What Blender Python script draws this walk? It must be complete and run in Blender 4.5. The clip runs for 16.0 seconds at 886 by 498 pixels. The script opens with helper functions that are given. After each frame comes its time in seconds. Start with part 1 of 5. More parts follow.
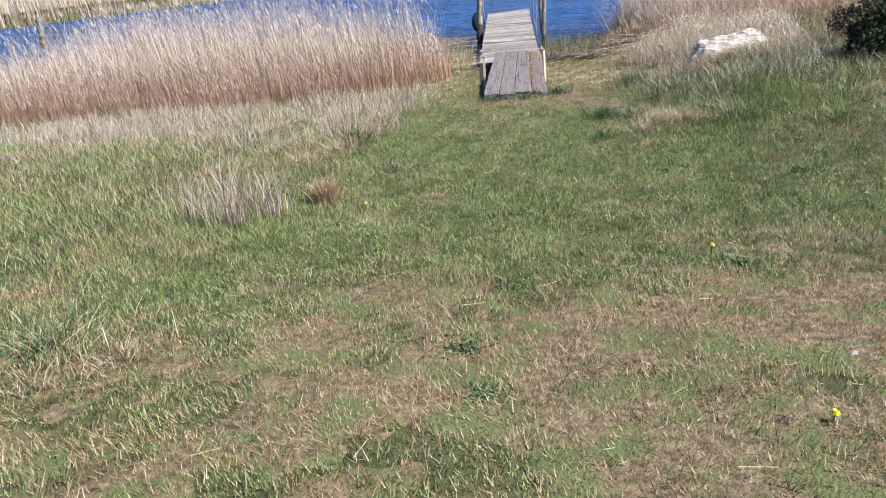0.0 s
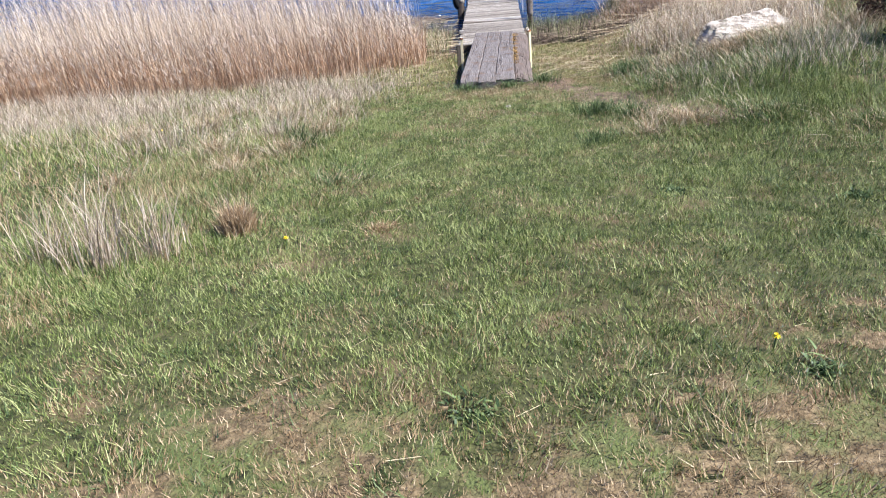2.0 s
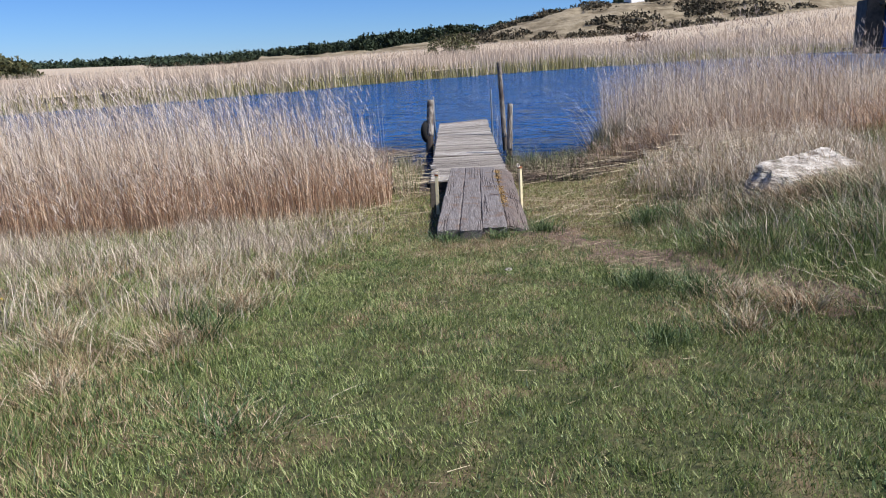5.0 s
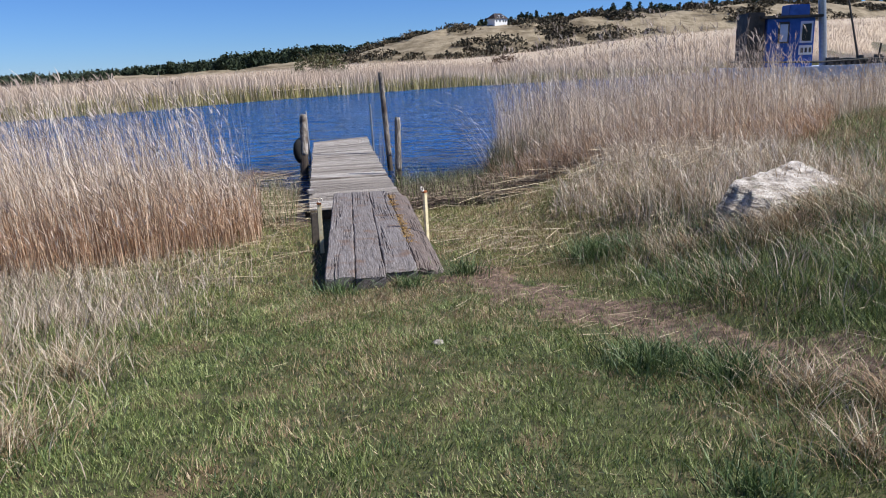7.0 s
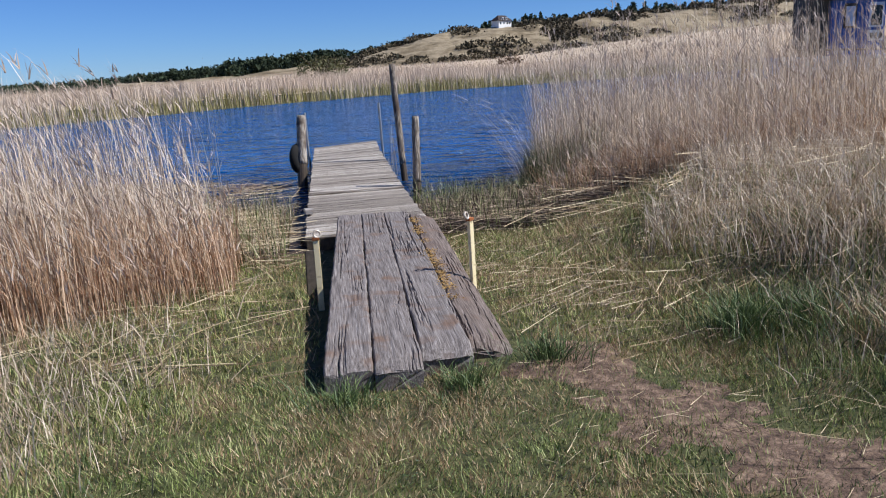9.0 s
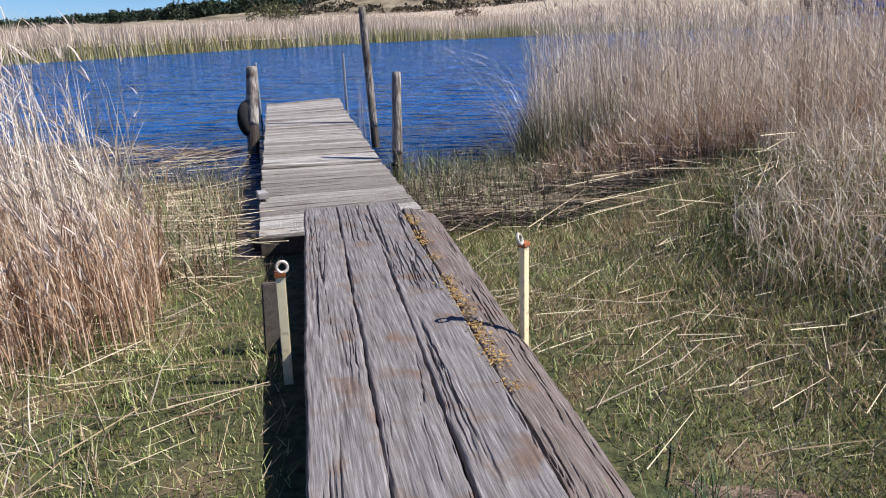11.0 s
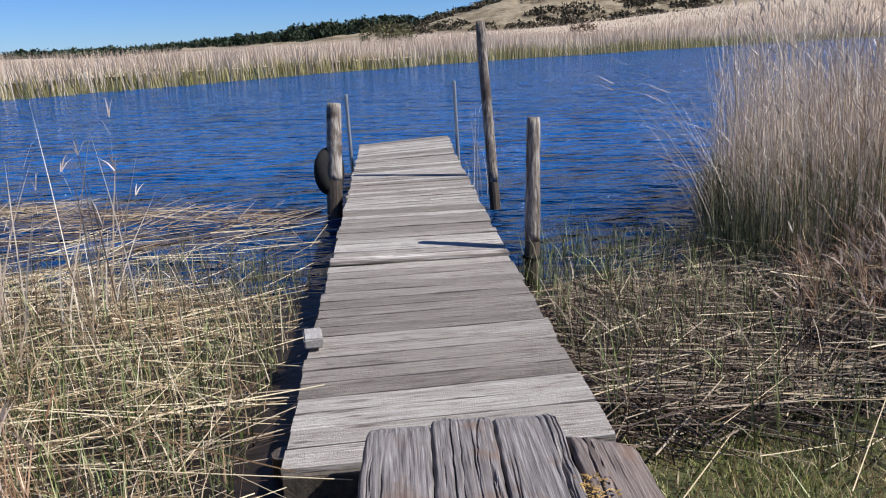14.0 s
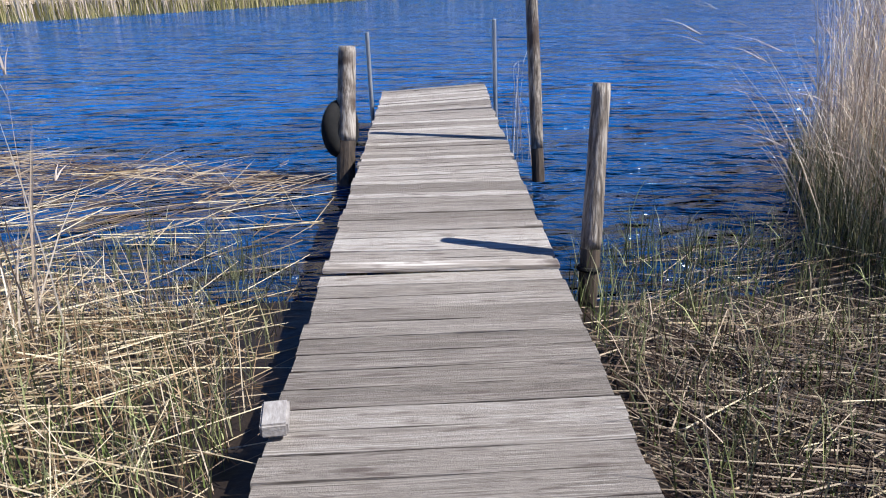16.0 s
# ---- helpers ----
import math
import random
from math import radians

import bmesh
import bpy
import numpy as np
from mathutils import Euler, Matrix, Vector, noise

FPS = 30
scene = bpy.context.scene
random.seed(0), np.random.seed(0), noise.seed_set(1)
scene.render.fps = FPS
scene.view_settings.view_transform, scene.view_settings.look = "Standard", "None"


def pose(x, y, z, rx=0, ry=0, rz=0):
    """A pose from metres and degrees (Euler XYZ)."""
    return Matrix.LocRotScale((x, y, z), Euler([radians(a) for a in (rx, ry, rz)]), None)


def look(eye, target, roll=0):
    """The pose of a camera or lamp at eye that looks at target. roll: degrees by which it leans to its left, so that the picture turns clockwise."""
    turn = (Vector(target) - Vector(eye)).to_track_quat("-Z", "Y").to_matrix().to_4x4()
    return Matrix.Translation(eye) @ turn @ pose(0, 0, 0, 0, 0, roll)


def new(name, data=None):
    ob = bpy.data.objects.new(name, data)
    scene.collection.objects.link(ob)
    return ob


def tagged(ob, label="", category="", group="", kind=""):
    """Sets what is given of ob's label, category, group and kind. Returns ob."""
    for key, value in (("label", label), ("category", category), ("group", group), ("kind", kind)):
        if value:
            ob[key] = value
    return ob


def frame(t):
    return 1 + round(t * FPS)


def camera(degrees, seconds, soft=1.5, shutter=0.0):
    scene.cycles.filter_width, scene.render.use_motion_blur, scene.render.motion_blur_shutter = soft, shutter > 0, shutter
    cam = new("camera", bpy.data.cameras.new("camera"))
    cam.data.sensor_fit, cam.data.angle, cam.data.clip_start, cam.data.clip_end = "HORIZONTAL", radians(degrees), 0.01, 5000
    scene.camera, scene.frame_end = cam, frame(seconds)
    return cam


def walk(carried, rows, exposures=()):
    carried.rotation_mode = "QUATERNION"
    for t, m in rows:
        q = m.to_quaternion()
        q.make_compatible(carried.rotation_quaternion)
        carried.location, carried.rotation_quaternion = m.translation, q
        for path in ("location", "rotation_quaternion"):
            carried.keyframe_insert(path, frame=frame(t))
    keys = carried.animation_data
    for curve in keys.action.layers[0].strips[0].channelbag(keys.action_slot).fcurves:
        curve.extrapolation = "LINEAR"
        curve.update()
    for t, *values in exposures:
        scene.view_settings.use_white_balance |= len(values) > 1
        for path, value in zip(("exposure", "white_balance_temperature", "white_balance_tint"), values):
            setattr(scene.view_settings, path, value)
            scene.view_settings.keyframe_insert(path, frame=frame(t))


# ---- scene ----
cam = camera(61.0, 16.0, soft=1.1)
PATH = [
    (0, (0.01, 0.89, 2.607), (-0.19, 2.724, 1.835), -4.9),
    (0.5, (0.016, 1.306, 2.61), (-0.156, 3.154, 1.865), -5.8),
    (1, (0.071, 1.702, 2.588), (-0.098, 3.545, 1.83), -5.5),
    (1.5, (0.09, 2.099, 2.48), (-0.077, 3.936, 1.707), -5.1),
    (2, (0.116, 2.5, 2.385), (-0.051, 4.316, 1.563), -4.3),
    (2.5, (0.099, 2.928, 2.4), (-0.068, 4.732, 1.552), -4.3),
    (2.9, (0.097, 3.249, 2.346), (-0.048, 5.095, 1.589), -2.8),
    (3, (0.093, 3.338, 2.339), (-0.061, 5.212, 1.657), -3.9),
    (3.5, (0.064, 3.786, 2.251), (-0.077, 5.718, 1.752), -2.7),
    (4, (-0.028, 4.266, 2.18), (-0.166, 6.2, 1.691), -2.8),
    (4.2, (-0.065, 4.459, 2.144), (-0.202, 6.392, 1.652), -2.7),
    (6.3, (-0.395, 6.368, 1.855), (-0.259, 8.295, 1.339), -1.7),
    (6.5, (-0.414, 6.577, 1.827), (-0.272, 8.509, 1.328), -1.5),
    (7, (-0.37, 7.203, 1.772), (-0.08, 9.126, 1.305), -1.9),
    (7.5, (-0.389, 7.864, 1.731), (0.019, 9.766, 1.266), -3.7),
    (8, (-0.354, 8.424, 1.705), (-0.106, 10.359, 1.264), -3.9),
    (8.5, (-0.29, 9.102, 1.642), (-0.032, 11.033, 1.189), -3.7),
    (8.7, (-0.306, 9.355, 1.588), (-0.046, 11.287, 1.138), -3.2),
    (10.8, (-0.396, 11.549, 1.499), (-0.013, 13.422, 0.912), -0.5),
    (11, (-0.422, 11.746, 1.501), (-0.026, 13.619, 0.924), -0.9),
    (11.5, (-0.414, 12.302, 1.463), (-0.007, 14.205, 1.003), -1.6),
    (12, (-0.294, 12.925, 1.39), (0.346, 14.773, 0.971), -3.5),
    (12.5, (-0.178, 13.518, 1.39), (0.473, 15.335, 0.864), -3.5),
    (13, (-0.187, 13.878, 1.487), (0.283, 15.725, 0.882), -3.1),
    (13.5, (-0.175, 14.325, 1.53), (0.167, 16.21, 0.955), -2.4),
    (14, (-0.146, 14.797, 1.534), (-0.031, 16.722, 1.004), -2.2),
    (14.5, (-0.12, 15.295, 1.515), (-0.041, 17.208, 0.937), -2.1),
    (15, (-0.091, 15.736, 1.47), (-0.002, 17.623, 0.812), -1.8),
    (15.5, (-0.077, 16.085, 1.481), (-0.048, 17.961, 0.788), -1.1),
    (16, (-0.045, 16.22, 1.561), (-0.018, 18.096, 0.866), -0.9),
]
K = 6000
walk(cam, [(t, look(eye, target, roll)) for t, eye, target, roll in PATH],
     [(0.0, 1.0, K, 10), (2.5, 1.12, K, 10), (3.6, 0.82, K, 10), (4.2, 0.62, K, 10), (7.0, 0.5, K, 10), (8.7, 0.42, K, 10), (11.0, 0.66, K, 10), (12.2, 0.46, K, 10), (13.0, 0.68, K, 10), (14.5, 0.48, K, 10), (15.2, 0.74, K, 10), (16.0, 0.82, K, 10)])

# ---- light ----
SUN_EL, SUN_AZ = 48.0, 104.0  # azimuth clockwise from +y
world = bpy.data.worlds.new("sky")
scene.world = world
world.use_nodes = True
wn = world.node_tree
sky = wn.nodes.new("ShaderNodeTexSky")
sky.sky_type, sky.sun_disc = "NISHITA", False
sky.sun_elevation, sky.sun_rotation = radians(SUN_EL), radians(SUN_AZ)
sky.altitude, sky.air_density, sky.dust_density, sky.ozone_density = 800, 0.9, 0.0, 7.0
cool = wn.nodes.new("ShaderNodeMix")
cool.data_type, cool.blend_type = "RGBA", "MULTIPLY"
cool.inputs[0].default_value = 1.0
cool.inputs[7].default_value = (0.72, 0.92, 1.25, 1)
wn.links.new(sky.outputs[0], cool.inputs[6])
wn.links.new(cool.outputs[2], wn.nodes["Background"].inputs[0])
wn.nodes["Background"].inputs[1].default_value = 0.06
sun_data = bpy.data.lights.new("sun", "SUN")
sun_data.energy, sun_data.angle, sun_data.color = 5.0, radians(0.5), (1.0, 0.965, 0.92)
sun = new("sun", sun_data)
ce, se = math.cos(radians(SUN_EL)), math.sin(radians(SUN_EL))
sun.matrix_world = look((60 * ce * math.sin(radians(SUN_AZ)), 20 + 60 * ce * math.cos(radians(SUN_AZ)), 60 * se), (0, 20, 0))
rng = np.random.default_rng(7)


# ---- materials ----
def surf(name, cols, scale=6.0, stretch=(1, 1, 1), rough=0.8, bump=0.3, bump_scale=None, depth=0.01, coords="Object",
         island=0.0, objrand=0.0, second=None, metallic=0.0, translucent=0.0, low=0.3, high=0.7):
    """A noise-ramped surface. island / objrand: how far each blade or piece differs. second: (colour, scale, low, high) for stains."""
    m = bpy.data.materials.new(name)
    m.use_nodes = True
    nt = m.node_tree
    n, l = nt.nodes, nt.links
    b = n["Principled BSDF"]
    tc = n.new("ShaderNodeTexCoord")
    mp = n.new("ShaderNodeMapping")
    mp.inputs["Scale"].default_value = stretch
    src = tc.outputs["Object"]
    if coords == "World":
        src = n.new("ShaderNodeNewGeometry").outputs["Position"]
    if objrand:
        oi = n.new("ShaderNodeObjectInfo")
        add = n.new("ShaderNodeVectorMath")
        add.operation = "MULTIPLY_ADD"
        l.new(oi.outputs["Random"], add.inputs[0])
        add.inputs[1].default_value = (37.0, 53.0, 19.0)
        l.new(src, add.inputs[2])
        src = add.outputs[0]
    l.new(src, mp.inputs["Vector"])
    nz = n.new("ShaderNodeTexNoise")
    nz.inputs["Scale"].default_value = scale
    nz.inputs["Detail"].default_value = 8.0
    nz.inputs["Roughness"].default_value = 0.65
    l.new(mp.outputs[0], nz.inputs["Vector"])
    fac = nz.outputs["Fac"]
    if island or objrand:
        rnd = n.new("ShaderNodeNewGeometry").outputs["Random Per Island"] if island else oi.outputs["Random"]
        mx = n.new("ShaderNodeMix")
        mx.inputs[0].default_value = island or objrand
        l.new(fac, mx.inputs[2])
        l.new(rnd, mx.inputs[3])
        fac = mx.outputs[0]
    cr = n.new("ShaderNodeValToRGB")
    cr.color_ramp.elements[0].position, cr.color_ramp.elements[1].position = low, high
    while len(cr.color_ramp.elements) < len(cols):
        cr.color_ramp.elements.new(0.5)
    for i, c in enumerate(cols):
        cr.color_ramp.elements[i].position = low + (high - low) * i / (len(cols) - 1)
        cr.color_ramp.elements[i].color = (*c, 1)
    l.new(fac, cr.inputs[0])
    col = cr.outputs[0]
    if second:
        c2, s2, lo2, hi2 = second
        n2 = n.new("ShaderNodeTexNoise")
        n2.inputs["Scale"].default_value = s2
        n2.inputs["Detail"].default_value = 5.0
        l.new(src, n2.inputs["Vector"])
        r2 = n.new("ShaderNodeMapRange")
        r2.inputs[1].default_value, r2.inputs[2].default_value = lo2, hi2
        l.new(n2.outputs["Fac"], r2.inputs[0])
        m2 = n.new("ShaderNodeMix")
        m2.data_type = "RGBA"
        l.new(r2.outputs[0], m2.inputs[0])
        l.new(col, m2.inputs[6])
        m2.inputs[7].default_value = (*c2, 1)
        col = m2.outputs[2]
    l.new(col, b.inputs["Base Color"])
    b.inputs["Roughness"].default_value = rough
    b.inputs["Metallic"].default_value = metallic
    b.inputs["Specular IOR Level"].default_value = 0.3
    if bump:
        bn = n.new("ShaderNodeTexNoise")
        bn.inputs["Scale"].default_value = bump_scale or scale * 3
        bn.inputs["Detail"].default_value = 6.0
        l.new(mp.outputs[0], bn.inputs["Vector"])
        bp = n.new("ShaderNodeBump")
        bp.inputs["Strength"].default_value, bp.inputs["Distance"].default_value = bump, depth
        l.new(bn.outputs["Fac"], bp.inputs["Height"])
        l.new(bp.outputs[0], b.inputs["Normal"])
    if translucent:
        tr = n.new("ShaderNodeBsdfTranslucent")
        l.new(col, tr.inputs[0])
        ms = n.new("ShaderNodeMixShader")
        ms.inputs[0].default_value = translucent
        l.new(b.outputs[0], ms.inputs[1])
        l.new(tr.outputs[0], ms.inputs[2])
        l.new(ms.outputs[0], n["Material Output"].inputs[0])
    return m


def water_material():
    m = bpy.data.materials.new("water")
    m.use_nodes = True
    n, l = m.node_tree.nodes, m.node_tree.links
    b = n["Principled BSDF"]
    b.inputs["Roughness"].default_value = 0.1
    b.inputs["IOR"].default_value = 1.33
    pos = n.new("ShaderNodeNewGeometry").outputs["Position"]
    axes = n.new("ShaderNodeSeparateXYZ")
    l.new(pos, axes.inputs[0])
    depth = n.new("ShaderNodeMapRange")  # dark bed shows through the shallows
    depth.inputs[1].default_value, depth.inputs[2].default_value = 20.0, 28.0
    l.new(axes.outputs[1], depth.inputs[0])
    tint = n.new("ShaderNodeMix")
    tint.data_type = "RGBA"
    tint.inputs[6].default_value, tint.inputs[7].default_value = (0.006, 0.022, 0.062, 1), (0.006, 0.09, 0.285, 1)
    l.new(depth.outputs[0], tint.inputs[0])
    l.new(tint.outputs[2], b.inputs["Base Color"])
    last = None
    for scale, stretch, turn, strength, dist in ((0.5, (0.55, 1.5, 1), 14, 1.0, 1.7), (1.5, (0.6, 1.6, 1), -10, 1.0, 0.75), (4.6, (0.7, 1.4, 1), 20, 1.0, 0.17)):
        mp = n.new("ShaderNodeMapping")
        mp.inputs["Scale"].default_value = stretch
        mp.inputs["Rotation"].default_value = (0, 0, radians(turn))
        l.new(pos, mp.inputs["Vector"])
        nz = n.new("ShaderNodeTexNoise")
        nz.inputs["Scale"].default_value, nz.inputs["Detail"].default_value = scale, 3.0
        nz.inputs["Distortion"].default_value = 0.4
        l.new(mp.outputs[0], nz.inputs["Vector"])
        bp = n.new("ShaderNodeBump")
        bp.inputs["Strength"].default_value, bp.inputs["Distance"].default_value = strength, dist
        l.new(nz.outputs["Fac"], bp.inputs["Height"])
        if last:
            l.new(last.outputs[0], bp.inputs["Normal"])
        last = bp
    l.new(last.outputs[0], b.inputs["Normal"])
    return m


M = dict(
    soil=surf("lawn_soil", [(0.018, 0.018, 0.007), (0.05, 0.052, 0.018), (0.085, 0.085, 0.03), (0.13, 0.10, 0.05)], 16.0, rough=0.95, bump=0.6,
              bump_scale=60, depth=0.02, coords="World", second=((0.15, 0.105, 0.055), 2.3, 0.55, 0.68)),
    grass=surf("grass_green", [(0.07, 0.105, 0.024), (0.19, 0.235, 0.055), (0.42, 0.44, 0.18)], 1.2, coords="World", island=0.6, bump=0, rough=0.55, translucent=0.12),
    dry=surf("grass_dry", [(0.24, 0.15, 0.08), (0.42, 0.30, 0.17), (0.66, 0.55, 0.39)], 1.2, coords="World", island=0.6, bump=0, rough=0.7, translucent=0.12),
    lawn_dry=surf("lawn_dry", [(0.23, 0.145, 0.075), (0.40, 0.275, 0.15), (0.62, 0.48, 0.31)], 1.2, coords="World", island=0.55, bump=0, rough=0.7, translucent=0.12),
    lush=surf("grass_lush", [(0.035, 0.06, 0.02), (0.085, 0.13, 0.042), (0.19, 0.24, 0.09)], 1.2, coords="World", island=0.6, bump=0, rough=0.5, translucent=0.12),
    reed=surf("reed_straw", [(0.37, 0.265, 0.17), (0.65, 0.51, 0.37), (0.87, 0.755, 0.60)], 0.7, coords="World", island=0.65, bump=0, rough=0.65, translucent=0.2),
    reed_red=surf("reed_russet", [(0.26, 0.14, 0.075), (0.51, 0.325, 0.195), (0.71, 0.51, 0.34)], 0.7, coords="World", island=0.65, bump=0, rough=0.7, translucent=0.2),
    plume=surf("reed_plume", [(0.40, 0.31, 0.24), (0.62, 0.51, 0.42)], 0.7, coords="World", island=0.6, bump=0, rough=0.9, translucent=0.2),
    shoot=surf("reed_shoot", [(0.055, 0.06, 0.024), (0.13, 0.135, 0.055), (0.30, 0.28, 0.15)], 1.0, coords="World", island=0.7, bump=0, rough=0.6, translucent=0.15),
    bleached=surf("bleached_grass", [(0.27, 0.20, 0.13), (0.47, 0.37, 0.27), (0.72, 0.60, 0.47)], 1.2, coords="World", island=0.65, bump=0, rough=0.7, translucent=0.15),
    dead_turf=surf("dead_turf", [(0.05, 0.036, 0.018), (0.16, 0.112, 0.058), (0.31, 0.225, 0.125)], 22.0, coords="World", rough=0.95, bump=0.8, bump_scale=70, depth=0.02, second=((0.11, 0.125, 0.04), 4.0, 0.46, 0.6)),
    earth=surf("trodden_earth", [(0.045, 0.028, 0.019), (0.13, 0.083, 0.056), (0.30, 0.205, 0.14)], 14.0, coords="World", rough=0.95, bump=0.7, bump_scale=50, depth=0.02),
    # wet mud, coloured nearly black to include the shade under the reed mats
    mud=surf("wet_mud_shaded", [(0.008, 0.006, 0.005), (0.028, 0.019, 0.013)], 4.0, coords="World", rough=0.5, bump=0.5, depth=0.02),
    # brown dead reed, its colour lowered further for shade deep in the mats
    dark_litter=surf("dark_reed_litter", [(0.035, 0.02, 0.013), (0.12, 0.078, 0.05), (0.36, 0.28, 0.19)], 1.0, coords="World", island=0.75, bump=0, rough=0.6),
    litter=surf("reed_litter", [(0.13, 0.08, 0.04), (0.33, 0.24, 0.13), (0.60, 0.49, 0.31)], 1.0, coords="World", island=0.75, bump=0, rough=0.6),
    far_reed=surf("far_reed", [(0.48, 0.365, 0.255), (0.61, 0.485, 0.36), (0.73, 0.605, 0.47)], 0.06, coords="World", island=0.15, bump=0, rough=0.8, translucent=0.15),
    far_green=surf("far_reed_green", [(0.22, 0.19, 0.06), (0.34, 0.29, 0.10), (0.46, 0.38, 0.17)], 0.06, coords="World", island=0.5, bump=0, rough=0.8, translucent=0.15),
    marsh=surf("marsh_ground", [(0.36, 0.275, 0.185), (0.52, 0.41, 0.295)], 0.4, coords="World", rough=0.95, bump=0.4, depth=0.1),
    dune=surf("dune_heath", [(0.08, 0.06, 0.035), (0.16, 0.12, 0.068), (0.29, 0.23, 0.145), (0.19, 0.145, 0.085)], 0.12, coords="World", rough=0.95, bump=0.8, bump_scale=0.4, depth=0.8),
    deck=surf("deck_wood", [(0.065, 0.051, 0.04), (0.215, 0.18, 0.143), (0.365, 0.315, 0.262), (0.68, 0.62, 0.54)], 3.4, (0.7, 15, 15), 0.78, 0.8, 12, 0.005, objrand=0.15, low=0.33, high=0.66, second=((0.13, 0.10, 0.08), 5.0, 0.56, 0.70)),
    beam=surf("deck_beam", [(0.05, 0.04, 0.03), (0.14, 0.11, 0.08)], 5.0, (4, 1, 4), 0.85, 0.5, 20, 0.004),
    ramp=surf("ramp_timber", [(0.04, 0.032, 0.028), (0.13, 0.109, 0.098), (0.215, 0.187, 0.172), (0.38, 0.345, 0.322)], 1.0, (150, 4.5, 70), 0.9, 0.6, 1.3, 0.004, objrand=0.05, low=0.30, high=0.72, second=((0.15, 0.095, 0.066), 6.0, 0.54, 0.72)),
    ramp_dark=surf("ramp_timber_dark", [(0.035, 0.024, 0.018), (0.10, 0.074, 0.06), (0.175, 0.138, 0.118), (0.34, 0.29, 0.26)], 1.0, (150, 4.5, 70), 0.9, 0.6, 1.3, 0.004, objrand=0.05, low=0.30, high=0.72, second=((0.15, 0.095, 0.066), 6.0, 0.54, 0.72)),
    post=surf("post_wood", [(0.045, 0.034, 0.026), (0.22, 0.18, 0.14), (0.46, 0.405, 0.34)], 4.0, (13, 13, 0.6), 0.85, 1.0, 8, 0.008, objrand=0.12, low=0.36, high=0.64, second=((0.085, 0.06, 0.045), 3.5, 0.5, 0.66)),
    post_wet=surf("post_wet", [(0.025, 0.019, 0.014), (0.12, 0.09, 0.065)], 5.0, (6, 6, 0.8), 0.5, 0.6, 12, 0.006),
    zinc=surf("zinc_pipe", [(0.30, 0.30, 0.30), (0.45, 0.45, 0.44)], 8.0, rough=0.45, bump=0.1, metallic=0.7),
    rubber=surf("rubber", [(0.005, 0.005, 0.005), (0.016, 0.014, 0.012)], 9.0, rough=0.9, bump=0.3),
    pale_wood=surf("pale_wood", [(0.22, 0.19, 0.165), (0.42, 0.385, 0.345)], 14.0, (4, 1, 4), 0.8, 0.5, 30, 0.004),
    yellow=surf("yellow_paint", [(0.76, 0.62, 0.34), (0.86, 0.74, 0.47)], 9.0, rough=0.6, bump=0.2, second=((0.30, 0.18, 0.09), 14.0, 0.58, 0.72)),
    rust=surf("rust", [(0.22, 0.07, 0.025), (0.42, 0.15, 0.05)], 25.0, rough=0.85, bump=0.4),
    ring=surf("ring_steel", [(0.30, 0.22, 0.15), (0.62, 0.58, 0.50)], 30.0, rough=0.5, bump=0.2, metallic=0.3),
    moss=surf("moss", [(0.24, 0.135, 0.045), (0.50, 0.32, 0.11)], 18.0, rough=0.95, bump=0.8, depth=0.01),
    shoot_green=surf("green_shoot", [(0.06, 0.085, 0.02), (0.19, 0.235, 0.07), (0.42, 0.43, 0.19)], 1.0, coords="World", island=0.7, bump=0, rough=0.6, translucent=0.2),
    grass_yellow=surf("grass_yellowed", [(0.13, 0.15, 0.035), (0.31, 0.32, 0.085), (0.55, 0.52, 0.24)], 1.4, coords="World", island=0.65, bump=0, rough=0.6, translucent=0.25),
    stone=surf("pale_stone", [(0.13, 0.10, 0.075), (0.37, 0.32, 0.265), (0.58, 0.52, 0.45)], 4.5, (1, 1, 2.5), 0.9, 1.0, 9, 0.05, low=0.36, high=0.64, second=((0.22, 0.21, 0.15), 6.0, 0.58, 0.72)),
    flower=surf("dandelion_yellow", [(0.75, 0.55, 0.01), (0.85, 0.70, 0.03)], 20, rough=0.6, bump=0),
    leaf=surf("bush_leaf", [(0.025, 0.035, 0.012), (0.06, 0.07, 0.025), (0.11, 0.10, 0.04)], 0.8, coords="World", island=0.6, bump=0, rough=0.6, translucent=0.2),
    scrub=surf("dark_scrub", [(0.03, 0.028, 0.016), (0.07, 0.056, 0.033), (0.13, 0.10, 0.058)], 0.1, coords="World", island=0.5, bump=0, rough=0.9),
    rose=surf("russet_twigs", [(0.05, 0.028, 0.016), (0.12, 0.07, 0.04), (0.22, 0.14, 0.08)], 0.8, coords="World", island=0.6, bump=0, rough=0.8),
    pine=surf("pine_needles", [(0.012, 0.022, 0.010), (0.03, 0.045, 0.02), (0.05, 0.065, 0.03)], 0.1, coords="World", island=0.5, bump=0, rough=0.8),
    willow=surf("willow_leaf", [(0.045, 0.05, 0.018), (0.09, 0.09, 0.035), (0.15, 0.14, 0.06)], 0.1, coords="World", island=0.6, bump=0, rough=0.7, translucent=0.2),
    bark=surf("bark", [(0.06, 0.045, 0.03), (0.14, 0.11, 0.08)], 8, rough=0.9, bump=0.5),
    white=surf("white_wall", [(0.74, 0.73, 0.70), (0.82, 0.81, 0.79)], 1, rough=0.8, bump=0.1),
    roof=surf("dark_roof", [(0.03, 0.02, 0.017), (0.06, 0.042, 0.035)], 1, rough=0.8, bump=0.2),
    glass=surf("dark_glass", [(0.015, 0.018, 0.02), (0.03, 0.035, 0.04)], 1, rough=0.1, bump=0),
